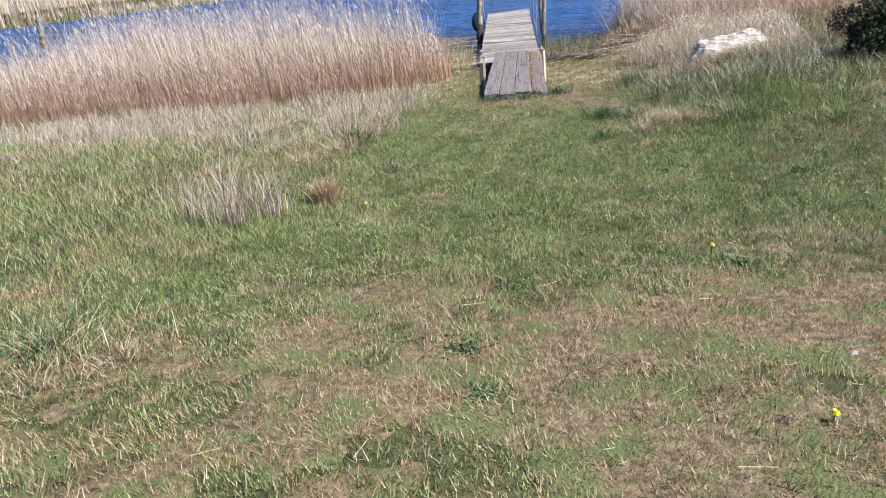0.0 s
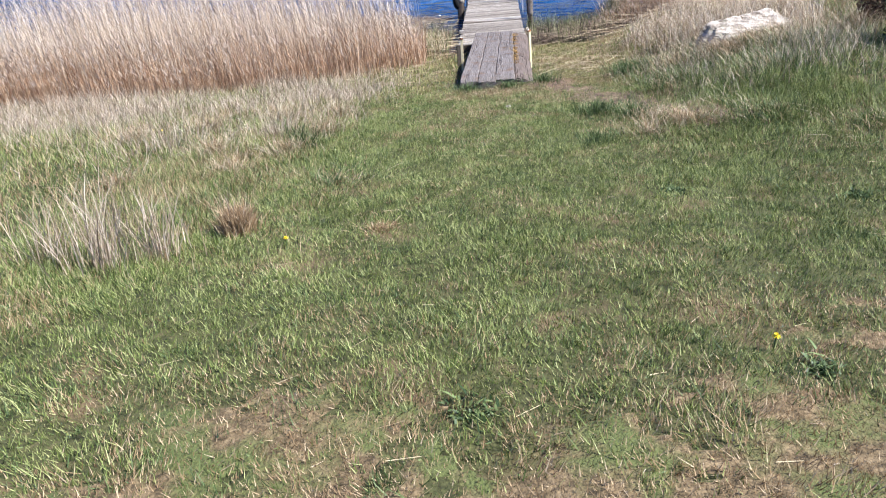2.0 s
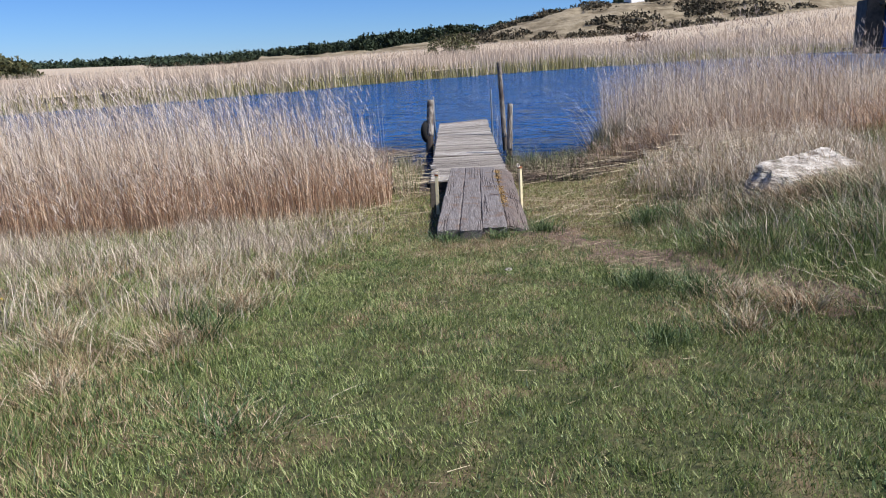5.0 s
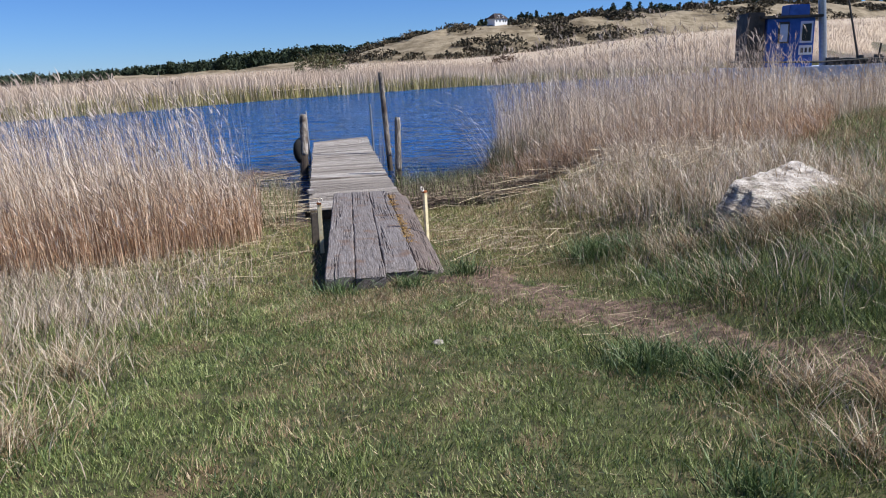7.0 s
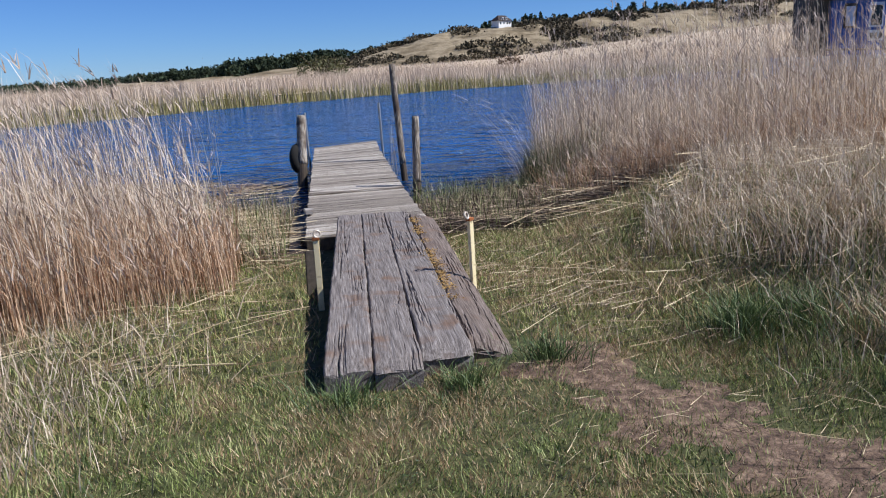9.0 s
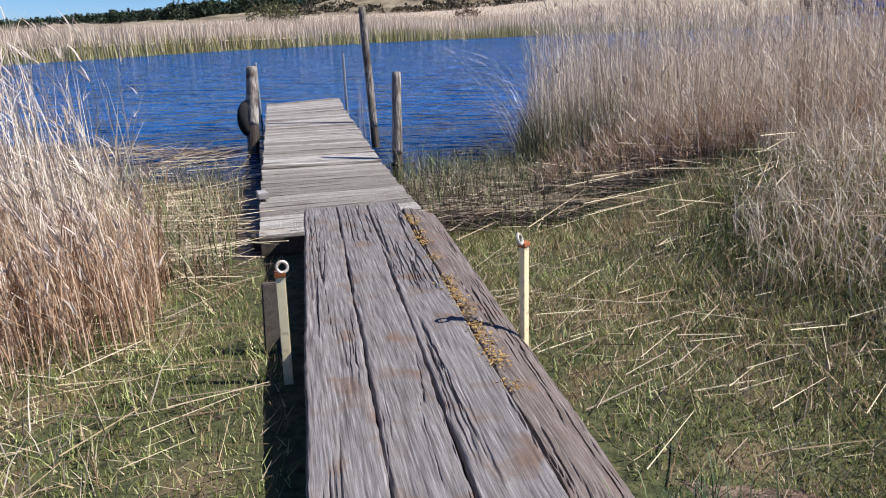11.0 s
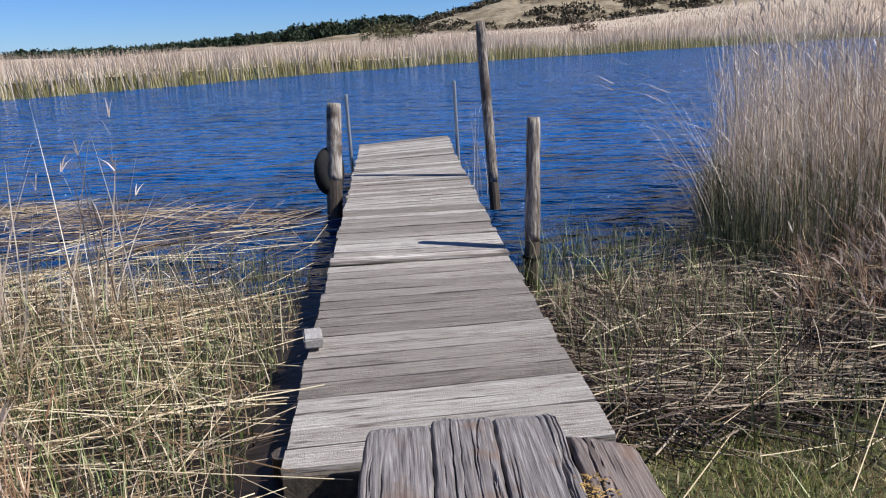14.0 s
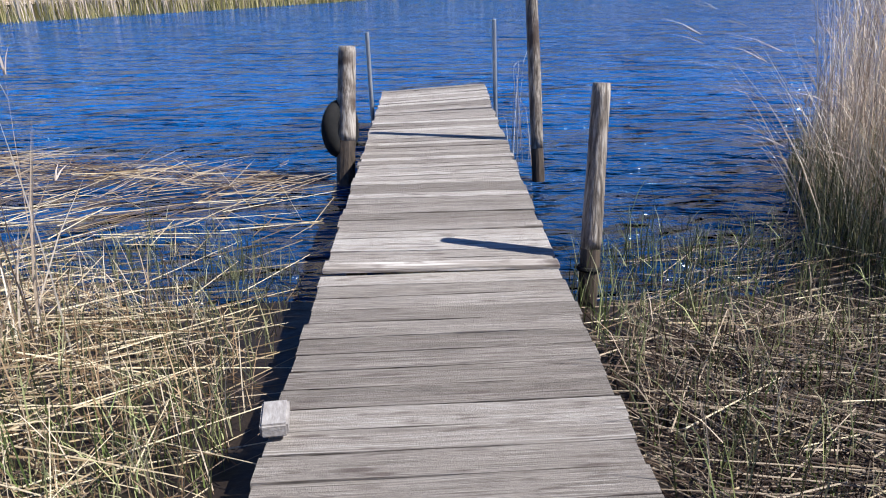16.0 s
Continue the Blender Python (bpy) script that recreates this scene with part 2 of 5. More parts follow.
    boat_blue=surf("boat_blue_paint", [(0.02, 0.07, 0.28), (0.05, 0.13, 0.42)], 2.5, rough=0.5, bump=0.1),
    boat_pale=surf("boat_pale_paint", [(0.50, 0.54, 0.66), (0.66, 0.70, 0.80)], 2.5, rough=0.5, bump=0.1),
    boat_dark=surf("boat_tarred_wood", [(0.03, 0.028, 0.025), (0.09, 0.08, 0.07)], 2.5, rough=0.8, bump=0.3),
    water=water_material(),
)


# ---- helpers of this scene ----
def part(name, bm, material, parent=None, label=""):
    me = bpy.data.meshes.new(name)
    bm.to_mesh(me)
    bm.free()
    me.materials.append(material)
    ob = new(name, me)
    if parent:
        ob.parent = parent
    if label:
        tagged(ob, label)
    return ob


def empty(name, x, y, z, label, category, group="", rz=0):
    e = new(name)
    e.matrix_basis = pose(x, y, z, 0, 0, rz)
    return tagged(e, label, category, group)


def tris_object(name, verts, tris, material, smooth=False):
    me = bpy.data.meshes.new(name)
    nv, nt = len(verts), len(tris)
    me.vertices.add(nv)
    me.vertices.foreach_set("co", np.ascontiguousarray(verts, dtype=np.float32).ravel())
    me.loops.add(nt * 3)
    me.loops.foreach_set("vertex_index", np.ascontiguousarray(tris, dtype=np.int32).ravel())
    me.polygons.add(nt)
    me.polygons.foreach_set("loop_start", np.arange(0, nt * 3, 3, dtype=np.int32))
    me.polygons.foreach_set("loop_total", np.full(nt, 3, dtype=np.int32))
    me.update(calc_edges=True)
    me.materials.append(material)
    if smooth:
        me.shade_smooth()
    return new(name, me)


def ribbon_arrays(base, off, height, width, seg=2, power=1.7, droop=0.0, face=None):
    """Tapered blades: base (N,3), horizontal offset of the tip (N,2), height and width (N)."""
    base = np.asarray(base, float)
    n = len(base)
    height, width = np.broadcast_to(height, n), np.broadcast_to(width, n)
    ang = rng.uniform(0, math.pi, n) if face is None else face
    side = np.stack([np.cos(ang), np.sin(ang), np.zeros(n)], 1) * (width / 2)[:, None]
    rows = []
    for k in range(seg + 1):
        t = k / seg
        p = base.copy()
        p[:, :2] += off * t ** power
        p[:, 2] += height * (t - droop * t ** 3)
        if k < seg:
            w = 1 - 0.45 * t
            rows += [p - side * w, p + side * w]
        else:
            rows += [p]
    nv = 2 * seg + 1
    verts = np.stack(rows, 1).reshape(-1, 3)
    idx = []
    for k in range(seg - 1):
        idx += [(2 * k, 2 * k + 1, 2 * k + 3), (2 * k, 2 * k + 3, 2 * k + 2)]
    idx.append((2 * seg - 2, 2 * seg - 1, 2 * seg))
    tris = (np.array(idx)[None] + (np.arange(n) * nv)[:, None, None]).reshape(-1, 3)
    return verts, tris


def join_arrays(parts):
    vs, ts, o = [], [], 0
    for v, t in parts:
        vs.append(v)
        ts.append(t + o)
        o += len(v)
    return np.concatenate(vs), np.concatenate(ts)


def smooth01(a, b, x):
    t = np.clip((x - a) / (b - a), 0, 1)
    return t * t * (3 - 2 * t)


def lumps(x, y, s, seed=0.0):
    """A cheap smooth bumpy field, about -1 to 1."""
    return (np.sin(x * s + 1.3 * np.sin(y * s * 0.7 + seed) + seed) * np.cos(y * s * 1.1 + 0.9 * np.sin(x * s * 0.8 - seed))
            + 0.5 * np.sin(x * s * 2.3 + seed * 2 + y * s * 1.7) * np.cos(y * s * 2.1 - x * s * 0.6)) / 1.5


WATER = -0.29
PROFILE_Y = [-60, -12, 0.9, 4.6, 6.65, 9, 10.5, 13.2, 15, 17, 18.5, 19.7, 21, 23, 27, 40, 70]
PROFILE_Z = [4.5, 2.6, 1.25, 0.80, 0.56, 0.37, 0.26, 0.02, -0.05, -0.15, -0.22, -0.27, -0.36, -0.7, -1.2, -2.0, -2.5]


def ground_z(x, y):
    x, y = np.asarray(x, float), np.asarray(y, float)
    # the shore turns away to the far end on the right, and bends back on the left
    ys = y - np.clip(x - 2.0, 0, 30) * 0.95 * smooth01(11, 16, y) + np.clip(-x - 4.0, 0, 40) * 0.10
    z = np.interp(ys, PROFILE_Y, PROFILE_Z)
    z = z + 0.52 * smooth01(1.4, 3.7, x) * smooth01(7.0, 10.5, y) * (1 - smooth01(15.0, 21.0, ys))
    z = z + 0.03 * np.clip(x - 4, 0, 25) * smooth01(6, 10, y) * (1 - smooth01(14, 20, ys))
    near = 1 - smooth01(17, 22, ys)
    z = z + near * (0.022 * lumps(x, y, 1.6, 0.4) + 0.012 * lumps(x, y, 4.3, 2.0))
    return z


def far_shore(x):
    """y of the far water's edge."""
    return np.interp(x, [-400, -90, -40, -17.5, -5, 6, 20, 50, 120, 400], [-60, -8, 26, 51, 69, 83, 95, 119, 165, 320])


def far_z(x, y):
    d = np.asarray(y, float) - far_shore(x)
    z = np.interp(d, [-12, -2, 3, 40, 170, 260, 900, 4000], [-2.5, -0.6, 0.0, 0.9, 4.1, 4.6, 4.6, 4.6])
    z = np.where(d > 3, z * np.interp(x, [-70, -10, 15, 100, 170], [0.0, 0.55, 1.0, 1.1, 1.6]), z)
    return z + (8.0 * smooth01(15, 140, np.asarray(x, float)) + 4.0 * smooth01(120, 200, np.asarray(x, float))) * smooth01(4, 40, d)


def inside(px, py, poly):
    hit = np.zeros(len(px), bool)
    j = len(poly) - 1
    for i in range(len(poly)):
        (xi, yi), (xj, yj) = poly[i], poly[j]
        cond = ((yi > py) != (yj > py)) & (px < (xj - xi) * (py - yi) / (yj - yi + 1e-12) + xi)
        hit ^= cond
        j = i
    return hit


def scatter(poly, count):
    xs, ys = [p[0] for p in poly], [p[1] for p in poly]
    px, py = rng.uniform(min(xs), max(xs), count), rng.uniform(min(ys), max(ys), count)
    ok = inside(px, py, poly)
    return px[ok], py[ok]


def box_bm(bm, x0, x1, y0, y1, z0, z1, bevel=0.0):
    r = bmesh.ops.create_cube(bm, size=1.0, matrix=Matrix.LocRotScale(((x0 + x1) / 2, (y0 + y1) / 2, (z0 + z1) / 2), None, (x1 - x0, y1 - y0, z1 - z0)))
    if bevel:
        bmesh.ops.bevel(bm, geom=list({e for v in r["verts"] for e in v.link_edges}), offset=bevel, segments=2, affect="EDGES")
    return bm


def tube_bm(bm, pts, radii, sides=12, wobble=0.0, cap=True):
    """A round bar through points, one radius each."""
    rings = []
    for i, (p, r) in enumerate(zip(pts, radii)):
        p = Vector(p)
        a, b = Vector(pts[max(i - 1, 0)]), Vector(pts[min(i + 1, len(pts) - 1)])
        q = (b - a).to_track_quat("Z", "Y")
        ring = []
        for k in range(sides):
            an = 2 * math.pi * k / sides
            rr = r * (1 + wobble * noise.noise(Vector((math.cos(an) * 2, math.sin(an) * 2, p.z * 1.5 + p.x * 7))))
            ring.append(bm.verts.new(p + q @ Vector((rr * math.cos(an), rr * math.sin(an), 0))))
        rings.append(ring)
    for a, b in zip(rings, rings[1:]):
        for k in range(sides):
            bm.faces.new((a[k], a[(k + 1) % sides], b[(k + 1) % sides], b[k]))
    if cap:
        bm.faces.new(rings[0][::-1])
        bm.faces.new(rings[-1])
    return bm


def torus_bm(bm, centre, axis, big, small, n=20, m=8, squash=1.0):
    q = Vector(axis).to_track_quat("Z", "Y")
    vs = []
    for i in range(n):
        a = 2 * math.pi * i / n
        vs.append([bm.verts.new(Vector(centre) + q @ Vector(((big + small * math.cos(2 * math.pi * j / m)) * math.cos(a),
                   (big + small * math.cos(2 * math.pi * j / m)) * math.sin(a), squash * small * math.sin(2 * math.pi * j / m)))) for j in range(m)])
    for i in range(n):
        for j in range(m):
            bm.faces.new((vs[i][j], vs[(i + 1) % n][j], vs[(i + 1) % n][(j + 1) % m], vs[i][(j + 1) % m]))
    return bm


# ---- ground, water and far land ----
def grid_object(name, xs, ys, zf, material):
    X, Y = np.meshgrid(xs, ys)
    Z = zf(X, Y)
    verts = np.stack([X, Y, Z], -1).reshape(-1, 3)
    w, h = len(xs), len(ys)
    i = (np.arange(h - 1)[:, None] * w + np.arange(w - 1)[None]).ravel()
    tris = np.concatenate([np.stack([i, i + 1, i + w + 1], 1), np.stack([i, i + w + 1, i + w], 1)])
    return tris_object(name, verts, tris, material, True)


def land_z(x, y):
    """One sheet: the near shore, the lake bed and the far marsh."""
    f = far_z(x, y)
    near_side = y < far_shore(x) - 14
    return np.where(near_side, np.maximum(ground_z(x, y), -2.5), f)


def spread(a, b, fine_a, fine_b, step):
    fine = np.arange(fine_a, fine_b, step)
    lo = fine_a - np.geomspace(step, fine_a - a, 60)[::-1] if a < fine_a else np.array([])
    hi = fine_b + np.geomspace(step, b - fine_b, 90)
    return np.concatenate([lo, fine, hi])


ground = grid_object("ground", spread(-2200, 2600, -7, 9, 0.13), spread(-60, 4500, -1, 22, 0.13), land_z, M["soil"])
tagged(ground, "grassy shore sloping down to a lake, with bare dry patches", "ground", kind="structure")
marsh = grid_object("marsh", np.linspace(-900, 1100, 140), np.linspace(0, 1.0, 60),
                    lambda x, y: far_z(x, far_shore(x) + 2.5 + y ** 2 * 900) + 0.45, M["marsh"])
co = np.empty(len(marsh.data.vertices) * 3)
marsh.data.vertices.foreach_get("co", co)
co = co.reshape(-1, 3)
co[:, 1] = far_shore(co[:, 0]) + 2.5 + co[:, 1] ** 2 * 900
marsh.data.vertices.foreach_set("co", co.ravel())
marsh.data.update()
tagged(marsh, "flat marsh of straw-coloured reeds beyond the lake", "marsh", kind="structure")
def mud_z(x, y):
    edge = y - np.clip(x - 2.0, 0, 30) * 0.95 + np.clip(-x - 4.0, 0, 40) * 0.10 + 0.35 * lumps(x, y, 1.9, 2.2)
    return ground_z(x, y) - 0.03 + 0.05 * smooth01(16.9, 17.7, edge - 0.5 * smooth01(0.5, 1.0, x))


def path_distance(x, y):
    """Distance to the trodden line that comes down the bank to the ramp."""
    ax, ay, bx, by = 0.85, 13.3, 2.15, 9.6
    t = np.clip(((x - ax) * (bx - ax) + (y - ay) * (by - ay)) / ((bx - ax) ** 2 + (by - ay) ** 2), 0, 1)
    return np.hypot(x - ax - t * (bx - ax), y - ay - t * (by - ay))


def trail_z(x, y):
    d = path_distance(x, y) + 0.22 * lumps(x, y, 3.7, 1.2) + 0.16 * lumps(x, y, 11.0, 0.5)
    return ground_z(x, y) - 0.02 + 0.026 * (1 - smooth01(0.18, 0.52, d))


trail = grid_object("trail", np.arange(-0.1, 3.8, 0.05), np.arange(9.4, 14.2, 0.05), trail_z, M["earth"])
tagged(trail, "trodden brown earth trail in the grass", "trail", kind="structure")
mud = grid_object("mud", np.arange(-9, 9, 0.12), np.arange(15.4, 24, 0.12), mud_z, M["mud"])
tagged(mud, "wet mud along the water's edge, darkened for shade under reeds", "mud", kind="structure")
bm = bmesh.new()
bmesh.ops.create_grid(bm, x_segments=1, y_segments=1, size=1500, matrix=Matrix.Translation((0, 300, WATER)))
water = tagged(part("water", bm, M["water"]), "wind-rippled deep blue lake water", "water", kind="structure")


# ---- dune ridge, woods, house ----
def ridge_z(x, y):
    top = np.interp(x, [-70, -30, 5, 25, 45, 65, 95, 126, 190, 260, 420], [2.0, 3.0, 6.0, 11.0, 15, 16.6, 18, 20.3, 22.2, 20, 16])
    rise = smooth01(225, 290, y) * (1 - 0.25 * smooth01(330, 420, y))
    base = np.minimum(far_z(x, y) - 0.4, 4.2)
    return base + (top - base) * rise + rise * (1.1 * lumps(x, y, 0.11, 1.0) + 0.6 * lumps(x, y, 0.33, 3.0))


dune = grid_object("dune", np.linspace(-70, 420, 200), np.linspace(222, 420, 80), ridge_z, M["dune"])
tagged(dune, "low heath-covered dune ridge with pale sand and dry grass", "dune", kind="structure")


def shrub_arrays(cx, cy, cz, rx, ry, rz, n, size, gaps=0.5):
    """Leaf clumps on lobed shells, for a crown seen from outside."""
    d = rng.normal(size=(n, 3))
    d[:, 2] = np.abs(d[:, 2])
    d /= np.linalg.norm(d, axis=1)[:, None]
    r = rng.uniform(0.55, 1.0, n) ** gaps
    r *= 1 + 0.22 * lumps(d[:, 0] * 3 + cx, d[:, 1] * 3 + d[:, 2] * 4 + cy, 1.7, cx)
    p = d * r[:, None] * np.array([rx, ry, rz]) + np.array([cx, cy, cz])
    u, v = rng.normal(size=(n, 3)), rng.normal(size=(n, 3))
    u /= np.linalg.norm(u, axis=1)[:, None]
    v /= np.linalg.norm(v, axis=1)[:, None]
    s = size * rng.uniform(0.6, 1.3, n)[:, None]
    verts = np.stack([p - u * s, p + u * s, p + v * s * 1.4], 1).reshape(-1, 3)
    return verts, np.arange(n * 3).reshape(-1, 3)


heath = []
for k in range(620):
    hx, hy = rng.uniform(0, 330), rng.uniform(232, 300)
    if lumps(hx, hy, 0.075, 5.0) < 0.0 or (abs(hx - 63) < 9 and hy > 262):
        continue
    r = rng.uniform(1.5, 4.5)
    heath.append(shrub_arrays(hx, hy, float(ridge_z(hx, hy)) - 0.3, r * 1.6, r, r * 0.6, 120, 0.55))
heath_ob = tris_object("heath_scrub", *join_arrays(heath), M["scrub"])
tagged(heath_ob, "dark low scrub patches on the dune ridge", "scrub", kind="stuff")


def pine_arrays(x, y, z, h, w):
    parts = []
    n = 9
    for k in range(n):
        t = k / n
        parts.append(shrub_arrays(x + rng.normal() * 0.15, y, z + h * (0.12 + 0.86 * t), w * (1 - t) + 0.25, w * (1 - t) + 0.25, h * 0.13, 17, 0.52))
    return parts


wood = []
for k in range(620):
    px = rng.uniform(66, 330)
    py = rng.uniform(300, 345)
    wood += pine_arrays(px, py, float(ridge_z(px, py)) - 1.5, rng.uniform(2.6, 6.2), rng.uniform(1.2, 2.2))
wood_ob = tris_object("pine_wood", *join_arrays(wood), M["pine"])
tagged(wood_ob, "dark pine plantation along the top of the dune ridge", "wood", kind="stuff")
wood = []
for k in range(430):
    px = rng.uniform(-120, 62)
    py = rng.uniform(300, 350)
    top = float(np.interp(px, [-120, -93, -54, -43, -34, -1, 15, 28, 41, 62], [3.0, 4.2, 7.3, 8.0, 10.0, 12.3, 11.8, 14.2, 16.4, 17.6]))
    r = rng.uniform(1.6, 3.4)
    wood.append(shrub_arrays(px, py, top - r * 1.2 + rng.uniform(-1.6, 0.2), r, r, r * 1.2, 70, 0.6))
    wood.append(shrub_arrays(px, py, 1.5, r * 1.4, r, max(top - 2.5, 1.5), 40, 0.8))
wood_ob = tris_object("far_wood", *join_arrays(wood), M["pine"])
tagged(wood_ob, "dark green wood at the foot of the dune ridge", "wood", kind="stuff")
wood = []
for k in range(900):
    px = rng.uniform(-1500, -60)
    r = rng.uniform(4, 8)
    wood.append(shrub_arrays(px, 1150 + rng.uniform(-60, 60), 1.0, r * 1.7, r, rng.uniform(5, 12) + 9 * smooth01(-500, -60, px), 26, 2.6))
wood_ob = tris_object("horizon_wood", *join_arrays(wood), M["pine"])
tagged(wood_ob, "thin dark line of woods on the flat horizon", "wood", kind="stuff")


def make_house():
    e = empty("house", 64.5, 286, 16.8, "white-walled house with a dark hipped roof on the dune ridge", "house", rz=28)
    e.scale = (0.66, 0.66, 0.66)
    part("wall", box_bm(bmesh.new(), -4.6, 4.6, -3, 3, -2.5, 2.7), M["white"], e)
    bm = bmesh.new()
    lo = [bm.verts.new(p) for p in ((-5.2, -3.6, 2.7), (5.2, -3.6, 2.7), (5.2, 3.6, 2.7), (-5.2, 3.6, 2.7))]
    hi = [bm.verts.new(p) for p in ((-2.6, -0.1, 5.6), (2.6, -0.1, 5.6), (2.6, 0.1, 5.6), (-2.6, 0.1, 5.6))]
    for i in range(4):
        bm.faces.new((lo[i], lo[(i + 1) % 4], hi[(i + 1) % 4], hi[i]))
    bm.faces.new(hi)
    bm.faces.new(lo[::-1])
    part("roof", bm, M["roof"], e, "dark hipped roof")
    for wx in (-1.6, 1.2):
        d = part("dormer", box_bm(bmesh.new(), wx - 0.6, wx + 0.6, -3.0, -1.4, 3.1, 4.4), M["white"], e)
        part("pane", box_bm(bmesh.new(), wx - 0.4, wx + 0.4, -3.05, -3.0, 3.3, 4.2), M["glass"], d)
    for wx in (-3.2, -0.8, 1.6, 3.4):
        w = part("window", box_bm(bmesh.new(), wx - 0.45, wx + 0.45, -3.04, -2.98, 0.9, 2.0), M["glass"], e)


make_house()

e = empty("willow_bush", -63, 108, 0.2, "large rounded olive-green willow bush in the reeds", "bush")
ob = tris_object("crown", *shrub_arrays(0, 0, 0.2, 6.6, 5, 3.4, 4200, 0.36), M["willow"])
ob.parent = e
bm = bmesh.new()
for k in range(7):
    a = k * 0.9
    tube_bm(bm, [(0, 0, -0.6), (math.cos(a) * 1.2, math.sin(a), 1.2), (math.cos(a) * 3, math.sin(a) * 2, 2.6)], (0.16, 0.1, 0.04), 6)
part("trunk", bm, M["bark"], e)
e = empty("thicket_bush", -0.4, 128, 0.9, "sparse olive bush standing among the far reeds", "bush")
v, t = shrub_arrays(0, 0, 0.4, 4.6, 3, 3.6, 1500, 0.2, 0.8)
ob = tris_object("crown", v, t, M["willow"])
ob.parent = e
bm = bmesh.new()
for k in range(16):
    a, s = k * 0.4, rng.uniform(1.2, 3.6)
    tube_bm(bm, [(0, 0, -0.6), (math.cos(a) * s * 0.4, math.sin(a) * s * 0.3, 2.0), (math.cos(a) * s, math.sin(a) * s, rng.uniform(3, 4.3))], (0.1, 0.06, 0.02), 5)
part("trunk", bm, M["bark"], e)
e = empty("small_bush", 34, 150, 1.2, "small dark leafless bush in the far reeds", "bush")
ob = tris_object("crown", *shrub_arrays(0, 0, 1.2, 2.6, 1.5, 1.6, 500, 0.18, 0.8), M["rose"])
ob.parent = e


# ---- far reeds ----
def far_reeds(name, count, d0, d1, h, w, material, label, x0=-180, x1=230, zlift=0.0, power=1.0):
    px = rng.uniform(x0, x1, count)
    d = d0 + (d1 - d0) * rng.uniform(0, 1, count) ** power
    py = far_shore(px) + d + 1.2 * lumps(px, d, 0.35, 2.0)
    base = np.stack([px, py, far_z(px, py) - 0.3 + zlift], 1)
    off = rng.normal(0, 0.16, (count, 2)) + np.array([-0.10, 0])
    hh = h * np.interp(px, [-90, -30, 10], [0.55, 0.75, 1.0]) * rng.uniform(0.85, 1.06, count) * (1 + 0.12 * lumps(px, py, 0.12, 1.0))
    ob = tris_object(name, *ribbon_arrays(base, off, hh, w * rng.uniform(0.6, 1.4, count), 2, 1.5, face=rng.normal(0, 0.5, count)), material)
    return tagged(ob, label, "reeds", kind="stuff")


far_reeds("far_reed_bed", 90000, 0.5, 34, 2.4, 0.05, M["far_reed"], "dense straw-coloured reed bed on the far shore", power=1.5)
far_reeds("far_reed_fringe", 44000, -0.8, 4.0, 1.65, 0.045, M["far_green"], "yellow-green young reeds along the far water's edge")
far_reeds("far_reed_marsh", 40000, 30, 190, 1.6, 0.14, M["far_reed"], "wide pale reed marsh stretching to the dunes", -330, 330)


# ---- near reeds ----
def reed_bed(name, poly, count, height, label, material="reed", lean=(-0.12, 0.02), spread_=0.14, leaves=3, wide=0.0058, zmin=None, plumes=0.25):
    px, py = scatter(poly, count)
    n = len(px)
    z = np.maximum(ground_z(px, py), WATER - 0.15 if zmin is None else zmin)
    base = np.stack([px, py, z - 0.02], 1)
    clump = lumps(px, py, 2.6, 0.7)
    h = height * (0.38 + 0.77 * rng.uniform(0, 1, n) ** 1.6) * (1 + 0.16 * clump + 0.14 * lumps(px, py, 0.8, 2.7))
    if name == "reed_bed_east":  # lower towards the bank
        h = h * (1 - 0.62 * smooth01(4.6, 8.6, px)) * (0.45 + 0.55 * smooth01(0, 1.8, ((px - 3.0) * 2.1 + (py - 18.6) * 1.8) / 2.77))
    if name == "reed_bed_west":  # stunted at the far end of the bed
        h = h * (0.5 + 0.5 * smooth01(-11.5, -8.0, px))
    h = np.minimum(h, height * 1.12)
    off = rng.normal(0, spread_, (n, 2)) * h[:, None] + np.array(lean) * h[:, None]
    face = rng.normal(0, 0.9, n)
    stalk = ribbon_arrays(base, off, h, wide * rng.uniform(0.7, 1.3, n), 3, 1.5, face=face)
    tops, mats = [stalk], []
    for k in range(leaves):
        t = rng.uniform(0.15, 0.92, n)
        p = base.copy()
        p[:, :2] += off * (t ** 1.5)[:, None]
        p[:, 2] += h * t
        az = rng.uniform(0, 2 * math.pi, n)
        ln = rng.uniform(0.12, 0.36, n)
        o = np.stack([np.cos(az), np.sin(az)], 1) * ln[:, None] * 0.5 + np.array(lean) * 0.8
        tops.append(ribbon_arrays(p, o, ln * rng.uniform(0.35, 1.1, n), rng.uniform(0.003, 0.0065, n), 2, 1.2, droop=0.25))
    ob = tris_object(name, *join_arrays(tops), M[material])
    tagged(ob, label, "reeds", kind="stuff")
    pick = rng.uniform(0, 1, n) < plumes
    p = base[pick].copy()
    p[:, :2] += off[pick]
    p[:, 2] += h[pick] - 0.05
    m = len(p)
    if m:
        pl = []
        for k in range(3):
            pl.append(ribbon_arrays(p, rng.normal(0, 0.05, (m, 2)) + np.array(lean) * 0.5, rng.uniform(0.08, 0.17, m), rng.uniform(0.008, 0.015, m), 2, 1.2, droop=0.2))
        tagged(tris_object(name + "_plumes", *join_arrays(pl), M["plume"]), "soft brown-grey seed plumes at the reed tips", "reeds", kind="stuff")
    return ob


